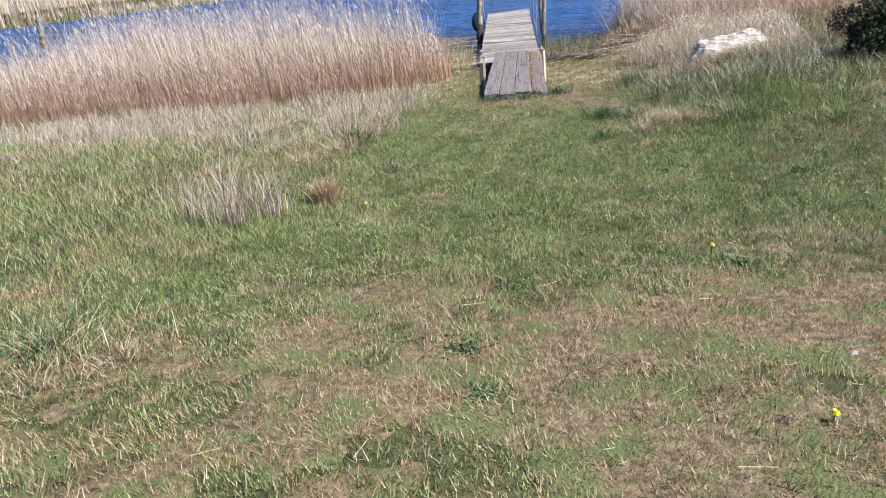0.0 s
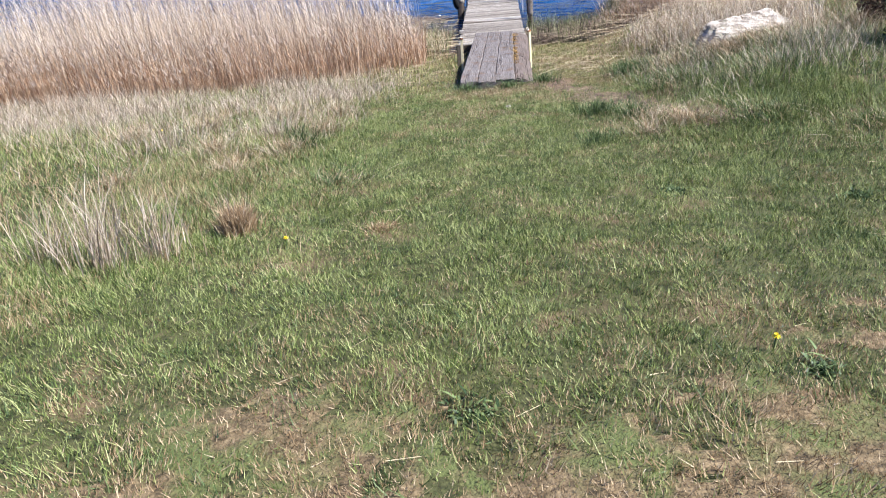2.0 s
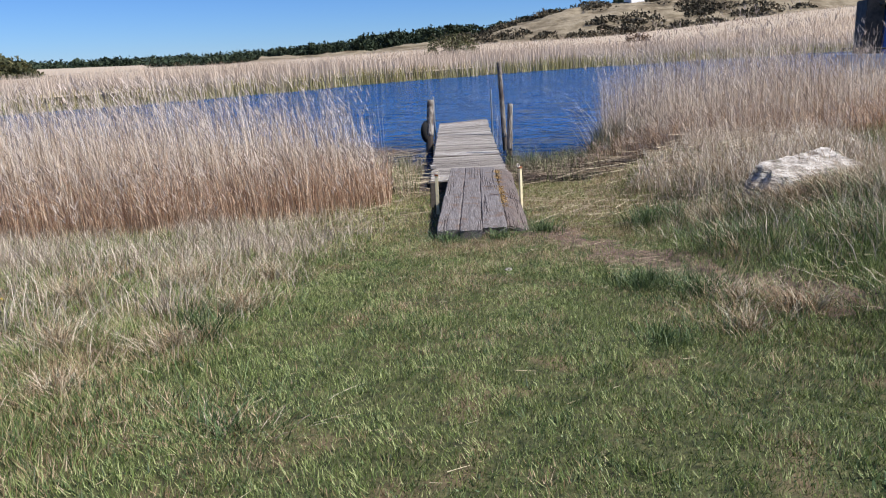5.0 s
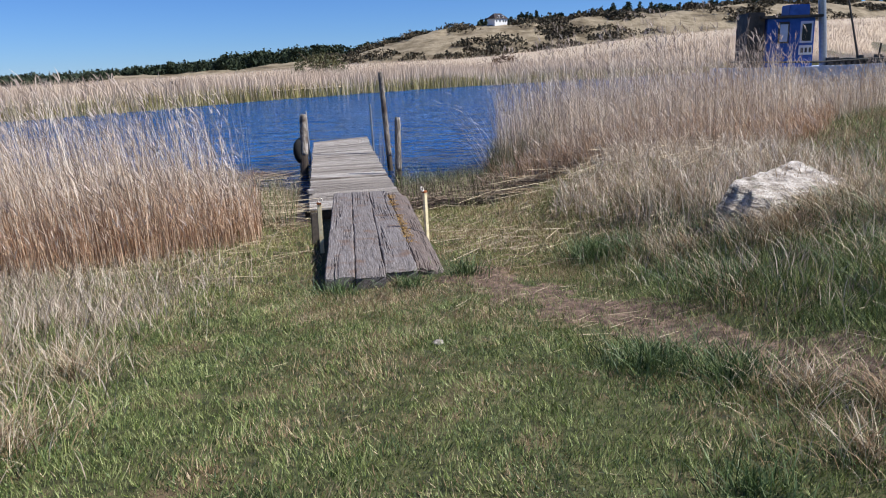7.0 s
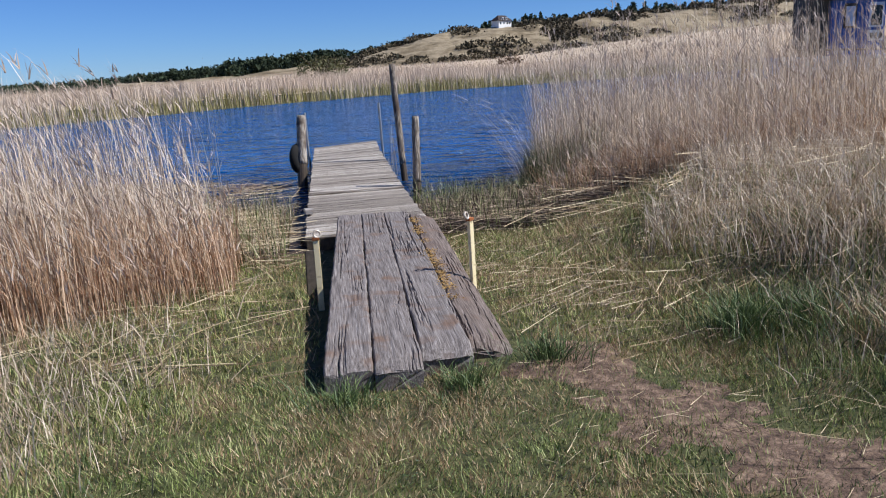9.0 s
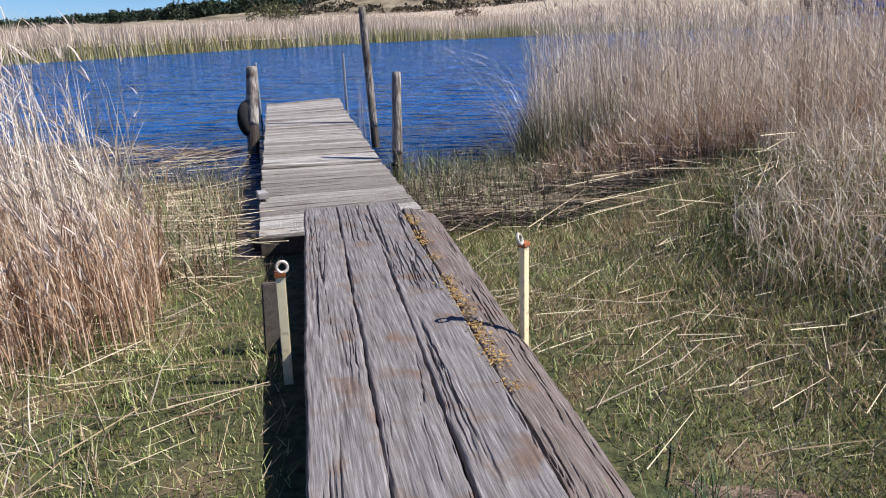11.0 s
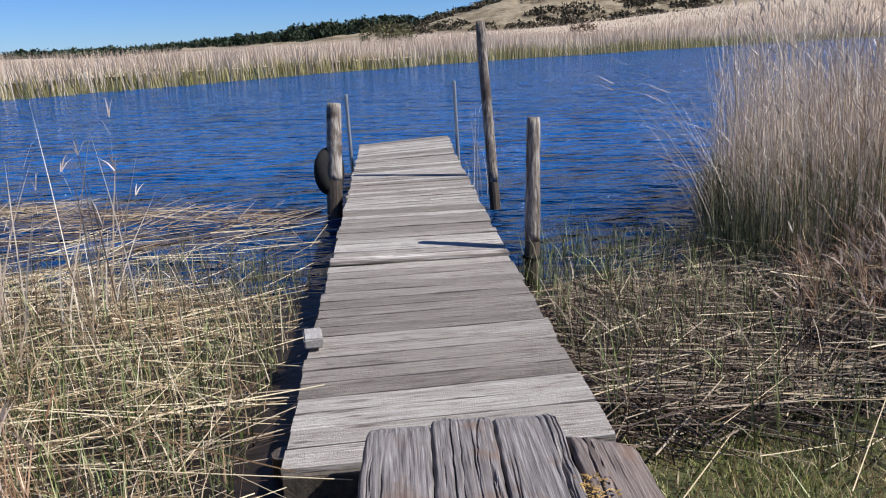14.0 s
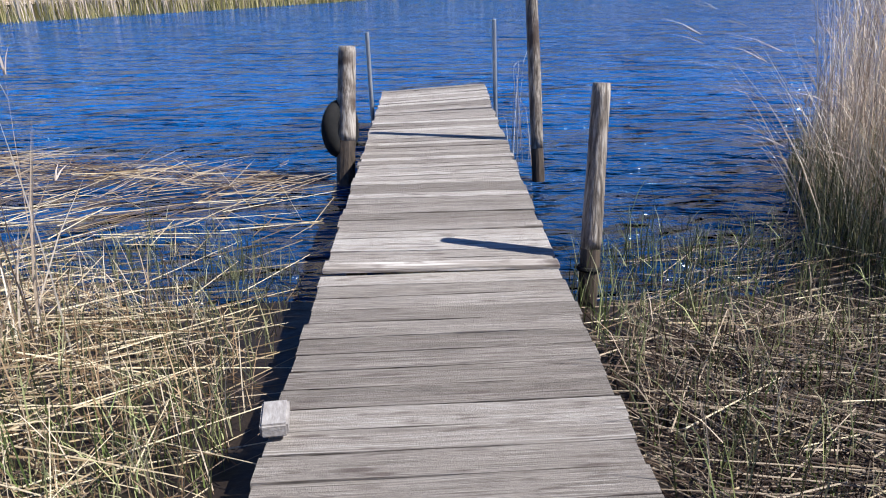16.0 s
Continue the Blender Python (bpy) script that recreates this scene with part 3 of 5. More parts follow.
LEFT_BED = [(-1.25, 15.9), (-1.25, 16.7), (-2.1, 17.5), (-3.3, 18.4), (-6, 19.2), (-10, 19.8), (-20, 18.5), (-20, 14.5), (-14, 14.0), (-8, 14.1), (-5.8, 14.1), (-3.9, 14.5), (-2.4, 15.0)]
RIGHT_BED = [(2.75, 20.4), (3.0, 18.7), (3.6, 17.4), (4.7, 16.6), (6.0, 16.9), (8.4, 19.4), (11.8, 23.2), (9.6, 24.6), (5.2, 25.5), (3.1, 22.5)]
STRAND_BED = [(9.6, 24.6), (9.8, 28.5), (20, 37), (34, 52), (32, 56), (18, 42), (10, 32), (5.2, 25.5)]
reed_bed("reed_bed_west", LEFT_BED, 34000, 1.7, "tall dry straw-coloured reeds beside the jetty", lean=(-0.10, 0.02), spread_=0.10, leaves=2)
reed_bed("reed_bed_strand", STRAND_BED, 26000, 1.25, "tall dry reeds along the curving shore", spread_=0.10, leaves=2, wide=0.008)
reed_bed("reed_skirt_west", [(-1.15, 15.5), (-1.2, 16.9), (-2.6, 17.6), (-10, 16.5), (-10, 13.6), (-5.8, 13.8), (-3.9, 14.2), (-2.4, 14.7)], 24000, 0.78, "short russet reed stems at the foot of the reed bed", "reed_red", leaves=1, lean=(-0.06, 0), spread_=0.10)
reed_bed("reed_bed_east", RIGHT_BED, 21000, 2.1, "tall dry reeds on the bank by the water", lean=(-0.05, 0.02), spread_=0.08)
reed_bed("reed_skirt_east", [(2.0, 18.6), (2.3, 18.2), (3.1, 17.7), (3.9, 17.3), (4.8, 16.4), (6, 16.2), (8.2, 18.8), (7, 19.8), (4, 19.8), (2.6, 19.6)], 6000, 0.5, "short russet reed stems at the foot of the reeds", "reed_red", leaves=2)
reed_bed("reed_skirt_pale", [(2.4, 16.0), (2.1, 15.2), (2.5, 13.9), (2.9, 12.9), (4.4, 12.9), (4.8, 14.4), (5.2, 16.2), (4.9, 17.0), (3.8, 17.6), (3.4, 17.3), (3.2, 16.4)], 4600, 0.40, "pale tangled reed stems at the foot of the reeds", leaves=2, spread_=0.17, lean=(-0.05, 0), plumes=0)
reed_bed("boat_reeds", [(8.2, 19.2), (11.8, 23.2), (14.5, 25.2), (16, 24.4), (12.5, 21.4), (9.4, 18.9)], 9000, 0.85, "dry reeds in front of the beached boat", lean=(-0.04, 0), spread_=0.10, leaves=2, wide=0.008)
reed_bed("post_reeds", [(0.78, 23.3), (0.78, 24.6), (1.0, 24.6), (1.0, 23.3)], 14, 1.2, "a few thin reeds beside the tall mooring post", leaves=1, lean=(-0.03, 0), spread_=0.05, plumes=0)
reed_bed("water_reeds", [(2.5, 19.6), (2.5, 20.8), (2.9, 22.2), (3.6, 23.6), (4.6, 23.6), (4.4, 21.6), (3.2, 19.2)], 5200, 0.8, "green-grey young reeds standing in shallow water", "shoot", leaves=1, lean=(-0.03, 0), spread_=0.07, wide=0.006, plumes=0)
reed_bed("edge_reeds", [(0.72, 18), (0.75, 20.6), (1.6, 21.6), (2.6, 21), (2.6, 18), (1.6, 17.2)], 1000, 0.40, "sparse reed shoots in the shallows beside the jetty", "shoot", leaves=1, lean=(-0.02, 0), spread_=0.12, wide=0.006, plumes=0)
reed_bed("edge_reeds_west", [(-0.85, 16.6), (-0.85, 20.6), (-1.8, 21.8), (-4.5, 21), (-4, 17.5), (-1.5, 16.3)], 3200, 0.36, "thin green and straw reed shoots in the shallows", "shoot", leaves=1, lean=(-0.02, 0), spread_=0.12, wide=0.006, plumes=0)
reed_bed("straw_shoots_west", [(-0.82, 16.4), (-0.85, 19.4), (-1.6, 20.4), (-4.5, 20.6), (-4, 17.5), (-1.4, 16.4)], 1900, 0.46, "upright straw-coloured reed stubble by the jetty", "dry", leaves=1, lean=(-0.03, 0), spread_=0.13, wide=0.006, plumes=0)
reed_bed("stubble_east", [(0.75, 17.6), (0.78, 19.6), (2.4, 19.8), (3.2, 18.5), (2.2, 17.8)], 1100, 0.36, "upright brown reed stubble on the muddy edge", "dark_litter", leaves=1, lean=(-0.03, 0), spread_=0.13, wide=0.006, plumes=0)
reed_bed("green_shoots_west", [(-0.8, 16.6), (-0.85, 18.8), (-3.6, 19.4), (-3.6, 17.4), (-1.3, 16.5)], 1100, 0.42, "bright green reed shoots rising through the dead reeds", "shoot_green", leaves=1, lean=(-0.02, 0), spread_=0.12, wide=0.007, plumes=0)
reed_bed("green_shoots_east", [(0.72, 17.6), (0.75, 20.4), (1.6, 21.8), (3.0, 21.4), (3.0, 18.6), (1.6, 17.4)], 750, 0.42, "green reed shoots standing in the dark shallows", "shoot_green", leaves=1, lean=(-0.02, 0), spread_=0.10, wide=0.0065, plumes=0)
reed_bed("lone_reeds", [(-1.8, 18.6), (-1.9, 19.8), (-3.2, 20.2), (-3.2, 18.6)], 110, 1.45, "a few tall bent reed stalks by the jetty", leaves=1, lean=(0.03, 0), wide=0.010)
reed_bed("leaning_reeds", [(2.5, 20.8), (2.9, 22.4), (3.5, 22.6), (3.2, 20.6)], 80, 1.5, "thin reed stalks leaning out over the water", leaves=1, lean=(-0.6, 0.05), wide=0.006)


def fallen(name, poly, count, label, material="litter", lift=0.05, ln=(0.35, 1.0), zmin=None, main=0.4, thick=1.0):
    """Flattened stems lying over one another."""
    px, py = scatter(poly, count)
    n = len(px)
    az = np.where(rng.uniform(0, 1, n) < 0.6, rng.normal(main, 0.45, n), rng.uniform(0, math.pi, n))
    length = rng.uniform(*ln, n)
    z = np.maximum(ground_z(px, py), WATER if zmin is None else zmin) + rng.uniform(0.005, lift, n)
    d = np.stack([np.cos(az), np.sin(az), rng.normal(0, 0.09, n)], 1) * length[:, None] / 2
    w = thick * rng.uniform(0.003, 0.0062, n) * np.clip(length / 0.3, 0.5, 1.2)
    side = np.stack([-np.sin(az) * 0.6, np.cos(az) * 0.6, np.full(n, 0.75)], 1) * w[:, None] / 2
    side2 = np.stack([-np.sin(az) * 0.75, np.cos(az) * 0.75, np.full(n, -0.6)], 1) * w[:, None] / 2
    p = np.stack([px, py, z], 1)
    verts = np.stack([p - d - side, p - d + side, p + d + side * 0.6, p + d - side * 0.6, p - d + side2, p + d + side2], 1).reshape(-1, 3)
    idx = np.array([(0, 1, 2), (0, 2, 3), (1, 4, 5), (1, 5, 2)])
    tris = (idx[None] + (np.arange(n) * 6)[:, None, None]).reshape(-1, 3)
    return tagged(tris_object(name, verts, tris, M[material]), label, "reed litter", kind="stuff")


WEST_MAT = [(-0.78, 16.6), (-0.85, 18.7), (-1.3, 19.8), (-2.4, 20.7), (-5, 21.4), (-5, 17.4), (-1.3, 16.5)]
fallen("reed_mat_west", WEST_MAT, 1500, "matted broken reeds lying on the shore", lift=0.24, ln=(0.35, 1.1), main=0.1, thick=1.15)
fallen("old_reed_mat_west", WEST_MAT, 1100, "dark brown reeds under the pale litter", "dark_litter", lift=0.14)
fallen("reed_drift_west", [(-0.85, 19), (-0.9, 22), (-1.6, 23), (-5, 23), (-5, 21), (-2, 20)], 300, "loose dead reeds drifting by the jetty", lift=0.06, ln=(0.4, 1.3), main=0.55, thick=1.2)
fallen("reed_raft_west", [(-1.0, 22.6), (-1.1, 23.2), (-2.2, 23.6), (-5, 24.4), (-8, 25), (-8, 23.2), (-5, 23.0), (-2.4, 22.9)], 1000, "raft of floating dead reeds on the water", "dark_litter", lift=0.12, ln=(0.4, 1.2), main=0.15, thick=1.4)
fallen("pale_raft_west", [(-1.3, 22.6), (-1.6, 23.3), (-3.2, 23.7), (-5, 24.0), (-8, 24.8), (-8, 23.4), (-5, 23.1), (-2.4, 22.9)], 330, "pale floating reed stems on the raft", lift=0.14, ln=(0.4, 1.2), main=0.15, thick=1.3)
fallen("reed_mat_east", [(0.72, 17.5), (0.8, 19.6), (2.2, 19.8), (4.0, 19.4), (4.2, 18.4), (2.4, 17.8)], 3000, "matted dark broken reeds on the muddy edge", "dark_litter", lift=0.16, main=2.6, thick=1.4)
fallen("long_stems_east", [(0.8, 18.0), (0.9, 19.9), (2.6, 20.6), (4.2, 19.6), (4.4, 16.8), (2.6, 16.4)], 240, "long pale reed stems lying across the dark mat", lift=0.2, ln=(0.5, 1.5), main=0.35, thick=1.1)
fallen("reed_raft_east", [(0.9, 19.6), (1.2, 20.9), (2.4, 21.4), (3.4, 22.5), (3.4, 20), (2, 19.5)], 560, "loose dead reeds drifting in the shallows", "dark_litter", lift=0.04, main=0.5)
fallen("straw_east", [(0.75, 13.6), (0.75, 16.8), (2.6, 16.6), (4.2, 14.6), (2.6, 13.0)], 1100, "brown straw stems strewn over the grass", "dark_litter", lift=0.05, ln=(0.08, 0.35), main=0.7)
fallen("pale_straw_east", [(0.75, 13.6), (0.75, 16.8), (2.6, 16.6), (4.6, 15.6), (4.2, 14.2), (2.6, 13.0)], 800, "pale straw stems strewn over the grass", lift=0.09, ln=(0.08, 0.45), main=0.7, thick=0.9)
fallen("reed_foot_east", [(2.5, 14.9), (3.4, 14.2), (4.8, 15.2), (5.2, 16.6), (4, 17.2), (2.6, 16.6)], 420, "pale broken reeds heaped at the reeds' foot", lift=0.3, ln=(0.2, 0.8), main=1.0)
fallen("pale_straw_west", [(-0.6, 13.6), (-0.75, 17.0), (-1.6, 16.8), (-2.6, 15.0), (-2.6, 14.2)], 330, "pale straw stems strewn over the grass", lift=0.08, ln=(0.1, 0.45), main=0.2, thick=0.9)
fallen("straw_west", [(-0.6, 13.5), (-0.75, 17.0), (-1.6, 16.6), (-3.0, 14.4), (-3, 13.4)], 260, "brown straw stems strewn over the grass", "dark_litter", lift=0.05, ln=(0.12, 0.5), main=0.2)
fallen("trail_straw", [(0.3, 12.4), (0.7, 13.8), (1.6, 13.2), (2.8, 10.4), (2.4, 9.2), (1.6, 9.6)], 620, "brown straw scattered over the trail", lift=0.03, ln=(0.05, 0.22))
fallen("leaf_bits", [(0.2, 2.4), (0.2, 4.6), (2.6, 4.8), (2.6, 2.4)], 110, "pale bits of dead leaf lying on the lawn", "bleached", lift=0.03, ln=(0.015, 0.05))
fallen("straw_lawn", [(-4, 2), (-4, 13), (4, 13), (4, 2)], 900, "scattered straw and dead blades on the lawn", lift=0.02, ln=(0.03, 0.12))


# ---- lawn ----
def dryness(x, y):
    d = 0.27 + 0.28 * lumps(x, y, 1.1, 0.6) + 0.32 * lumps(x, y, 3.1, 1.7) + 0.22 * lumps(x, y, 8.3, 0.2)
    d = d + 0.52 * (1 - smooth01(3.3, 5.8, y)) * smooth01(-1.8, -0.4, x) + 0.14 * (1 - smooth01(4, 6, y))
    d = d + 0.40 * np.exp(-((x - 0.9) / 1.4) ** 2 - ((y - 13.2) / 1.2) ** 2) + 0.25 * np.exp(-((x + 0.3) / 0.8) ** 2 - ((y - 12.6) / 0.8) ** 2)
    d = d + 0.3 * smooth01(13.4, 14.6, y) - 0.1 * smooth01(5.4, 6.6, y) * (1 - smooth01(10, 11.5, y))
    d = d + 0.25 * smooth01(-1.2, -2.6, x) * smooth01(6.5, 8, y)
    return d


def turf_z(x, y):
    fade = smooth01(2.2, 3.6, np.abs(x)) + smooth01(2.4, 1.5, y)
    d = dryness(x, y) - fade + 0.16 * lumps(x, y, 14.0, 0.9) + 0.14 * lumps(x, y, 31.0, 2.1)
    return ground_z(x, y) - 0.02 + 0.026 * smooth01(0.42, 0.72, d)


turf = grid_object("dry_turf", np.arange(-3.4, 3.8, 0.045), np.arange(1.4, 6.2, 0.045), turf_z, M["dead_turf"])
tagged(turf, "sun-scorched tan turf showing between the blades", "turf", kind="structure")
LAWN = [(-9, 0.6), (-9, 13.5), (-6, 13.9), (-2.4, 15.3), (-0.6, 17.2), (0.8, 17.3), (3.2, 17.5), (4.4, 16.2), (7, 17.5), (12, 22), (14, 20), (10, 8), (6, 0.6)]


def lawn(count):
    core = [(-3.2, 1.6), (-3.2, 9), (-1.6, 13.6), (2.6, 13.6), (3.4, 9), (3.0, 1.6)]
    px, py = scatter(LAWN, count)
    outer = ~inside(px, py, core)
    px, py = px[outer], py[outer]
    cx, cy = scatter(core, count * 3 // 2)
    px, py = np.concatenate([px, cx]), np.concatenate([py, cy])
    fine = np.concatenate([np.zeros(len(px) - len(cx)), np.ones(len(cx))])
    keep = ~((np.abs(px - 0.08) < 0.56) & (py > 13.35)) & (rng.uniform(0, 1, len(px)) > 0.7 * np.exp(-(path_distance(px, py) / 0.34) ** 2)) & (rng.uniform(0, 1, len(px)) > 0.25 * smooth01(0.6, 1.0, dryness(px, py)))
    px, py, fine = px[keep], py[keep], fine[keep]
    dry = dryness(px, py) > rng.uniform(0.15, 0.95, len(px))
    rough = smooth01(1.2, 2.6, px) * smooth01(7.5, 9.5, py) + smooth01(1.2, 2.6, -px) * smooth01(4.6, 6.5, py) * 0.8
    rough = rough + 0.5 * smooth01(13, 15, py) + 0.35 * np.clip(lumps(px, py, 2.2, 3.3), 0, 1)
    n = len(px)
    h = rng.uniform(0.012, 0.042, n) * (1.25 - 0.25 * fine) * (1 + 1.6 * rough) * (1 + 0.35 * lumps(px, py, 9.0, 1.2) + 0.3 * lumps(px, py, 19.0, 0.3))
    w = rng.uniform(0.0028, 0.0058, n) * (1.7 - 0.7 * fine)
    off = (rng.normal(0, 0.45, (n, 2)) + 0.45 * np.stack([lumps(px, py, 6.0, 4.0), lumps(px, py, 7.0, 5.0)], 1)) * h[:, None]
    base = np.stack([px, py, ground_z(px, py) - 0.004], 1)
    for name, sel, mat, label in (("lawn_grass", ~dry, "grass", "short green lawn grass on the slope"), ("lawn_dry_grass", dry, "lawn_dry", "short dry tan blades in the lawn")):
        tagged(tris_object(name, *ribbon_arrays(base[sel], off[sel], h[sel], w[sel], 1), M[mat]), label, "grass", kind="stuff")


lawn(400000)


def lawn_clumps(name, count, blades, h, mat, label, seed):
    """Many small clumps of longer blades that roughen the lawn."""
    cx, cy = scatter([(-5, 1.6), (-5, 12), (-1.6, 13.4), (2.6, 13.4), (5, 11), (4, 1.6)], count)
    keep = (lumps(cx, cy, 1.9, seed) > -0.25) & (rng.uniform(0, 1, len(cx)) > 0.95 * np.exp(-(path_distance(cx, cy) / 0.34) ** 2))
    cx, cy = cx[keep], cy[keep]
    size = rng.uniform(0.5, 1.3, len(cx))
    px = np.repeat(cx, blades) + rng.normal(0, 1, len(cx) * blades) * np.repeat(size, blades) * 0.045
    py = np.repeat(cy, blades) + rng.normal(0, 1, len(cx) * blades) * np.repeat(size, blades) * 0.045
    n = len(px)
    hh = h * np.repeat(size, blades) * rng.uniform(0.4, 1.1, n)
    base = np.stack([px, py, ground_z(px, py) - 0.004], 1)
    ob = tris_object(name, *ribbon_arrays(base, rng.normal(0, 0.5, (n, 2)) * hh[:, None], hh, rng.uniform(0.003, 0.007, n), 1), M[mat])
    tagged(ob, label, "grass", kind="stuff")


# dark green clumps; their colour also stands in for small shadows in the turf
lawn_clumps("lawn_clumps", 3000, 34, 0.05, "lush", "small dark green clumps and shadow specks in the lawn", 0.5)
lawn_clumps("lawn_bright_clumps", 1900, 34, 0.046, "grass", "small bright green clumps in the lawn", 2.5)
lawn_clumps("lawn_straw_clumps", 900, 26, 0.04, "lawn_dry", "small tan clumps of dead blades in the lawn", 4.1)


def lawn_leaves(count):
    """Small broad clover and plantain leaves among the blades."""
    px, py = scatter([(-4, 1.6), (-4, 9), (-1.6, 13.4), (2.6, 13.4), (4, 9), (3.4, 1.6)], count)
    keep = (0.5 * lumps(px, py, 2.4, 1.9) + 0.5 * lumps(px, py, 9.0, 0.8) > rng.normal(0.2, 0.35, len(px))) & (dryness(px, py) < rng.uniform(0.35, 0.9, len(px))) & (path_distance(px, py) > 0.4)
    px, py = px[keep], py[keep]
    n = len(px)
    base = np.stack([px, py, ground_z(px, py) + rng.uniform(0.008, 0.034, n)], 1)
    off = rng.normal(0, 0.008, (n, 2))
    ob = tris_object("lawn_leaves", *ribbon_arrays(base, off, rng.uniform(-0.002, 0.009, n), rng.uniform(0.004, 0.009, n), 2, 1.0), M["lush"])
    tagged(ob, "tiny broad green leaves among the lawn grass", "grass", kind="stuff")


lawn_leaves(70000)


def tuft_object(name, n, radius, h, w, mat, lean=0.5, seg=3):
    r = radius * 0.62 * np.abs(rng.normal(0, 1, n))
    a = rng.uniform(0, 2 * math.pi, n)
    base = np.stack([r * np.cos(a), r * np.sin(a), np.full(n, -0.02)], 1)
    hh = h * rng.uniform(0.5, 1.1, n)
    off = base[:, :2] * rng.uniform(0.0, 0.6, n)[:, None] + rng.normal(0, lean, (n, 2)) * hh[:, None]
    return tris_object(name, *ribbon_arrays(base, off, hh, w * rng.uniform(0.6, 1.3, n), seg, 1.7, droop=0.15), M[mat])


def put_tuft(name, x, y, n, radius, h, w, mat, label, lean=0.5, category="grass", group="grass tussocks", mixed=None):
    e = empty(name, x, y, float(ground_z(x, y)), label, category, group)
    ob = tuft_object("foliage", n, radius, h, w, mat, lean)
    ob.parent = e
    if mixed:
        ob = tuft_object("dead_foliage", n // 2, radius * 1.05, h * mixed[1], w, mixed[0], lean * 1.2)
        ob.parent = e
    return e


for x, y, n, r, h in ((-2.25, 6.35, 110, 0.24, 0.66), (-1.95, 6.5, 80, 0.18, 0.55), (-2.65, 6.5, 60, 0.25, 0.52), (-1.68, 7.02, 26, 0.09, 0.42), (-2.45, 7.0, 36, 0.3, 0.4), (-3.3, 9.8, 160, 0.5, 0.36), (-2.3, 10.2, 140, 0.4, 0.3)):
    put_tuft("dry_tussock", x, y, int(n * 1.3), r, h, 0.005, "bleached", "bleached dead grass tussock standing in the lawn", 0.2, mixed=("dry", 0.3))
for x, y, n, r, h in ((-1.8, 9.6, 70, 0.14, 0.34), (-1.98, 9.8, 50, 0.14, 0.36), (1.9, 13.45, 420, 0.26, 0.26), (2.2, 13.3, 320, 0.3, 0.22), (1.17, 10.55, 420, 0.3, 0.2), (1.5, 10.3, 320, 0.3, 0.2),
                      (0.98, 9.3, 200, 0.2, 0.14), (2.6, 9.3, 500, 0.5, 0.12), (3.1, 10.6, 600, 0.6, 0.18), (2.3, 11.5, 520, 0.5, 0.17), (3.8, 11.6, 600, 0.6, 0.2), (4.6, 10.2, 600, 0.7, 0.2), (3.3, 8.6, 500, 0.6, 0.1),
                      (-0.35, 13.1, 260, 0.25, 0.16), (0.25, 13.15, 260, 0.25, 0.16), (0.75, 13.4, 200, 0.2, 0.2), (-1.3, 8.2, 300, 0.4, 0.12), (-2.3, 3.9, 420, 0.4, 0.16), (-2.7, 3.4, 420, 0.4, 0.16)):
    put_tuft("green_tussock", x, y, int(n * 1.6), r, h, 0.005, "lush", "lush dark green grass tussock on the shore", 0.45, mixed=("dry", 0.9) if r > 0.35 else None)
for x, y, n, r, h in ((1.65, 10.0, 260, 0.3, 0.17), (1.5, 9.4, 220, 0.25, 0.2), (1.95, 9.6, 260, 0.35, 0.2), (2.9, 12.1, 500, 0.5, 0.24), (3.6, 11.9, 500, 0.5, 0.22), (2.4, 12.6, 420, 0.45, 0.24), (4.6, 12.4, 420, 0.5, 0.34), (2.95, 12.25, 420, 0.34, 0.26), (3.3, 12.3, 420, 0.34, 0.26), (3.7, 12.45, 420, 0.34, 0.28), (4.05, 12.65, 300, 0.3, 0.28), (3.0, 14.2, 500, 0.5, 0.4), (4.3, 14.4, 500, 0.6, 0.42), (-1.8, 3.75, 160, 0.2, 0.14), (-2.1, 3.4, 140, 0.25, 0.1), (-1.95, 9.45, 300, 0.25, 0.22), (-2.7, 9.5, 320, 0.3, 0.24), (-1.8, 10.3, 320, 0.3, 0.24), (-3.2, 10.7, 340, 0.35, 0.26), (-2.5, 11.2, 340, 0.35, 0.28), (-1.8, 11.3, 300, 0.3, 0.26), (-3.9, 10.2, 340, 0.35, 0.24), (-2.3, 8.7, 260, 0.25, 0.2), (-3.2, 8.4, 260, 0.3, 0.2)):
    put_tuft("pale_tussock", x, y, int(n * 1.5), r, h, 0.004, "dry", "pale straw-coloured grass clump bent by the wind", 0.55, mixed=("lush", 0.7))


def rough_grass(name, poly, count, h, mat, label):
    px, py = scatter(poly, count)
    px, py = px + rng.normal(0, 0.35, len(px)), py + rng.normal(0, 0.35, len(py))
    keep = (rng.uniform(0, 1, len(px)) < 0.55 + 0.6 * lumps(px, py, 1.5, len(name)) - 0.9 * np.exp(-(path_distance(px, py) / 0.34) ** 2)) & ~((np.abs(px - 0.05) < 0.62) & (py > 13.3))
    px, py = px[keep], py[keep]
    n = len(px)
    base = np.stack([px, py, ground_z(px, py) - 0.01], 1)
    hh = h * rng.uniform(0.4, 1.1, n) * (1 + 0.4 * lumps(px, py, 2.1, 1.1))
    ob = tris_object(name, *ribbon_arrays(base, rng.normal(0, 0.45, (n, 2)) * hh[:, None], hh, rng.uniform(0.0032, 0.007, n), 2), M[mat])
    tagged(ob, label, "grass", kind="stuff")


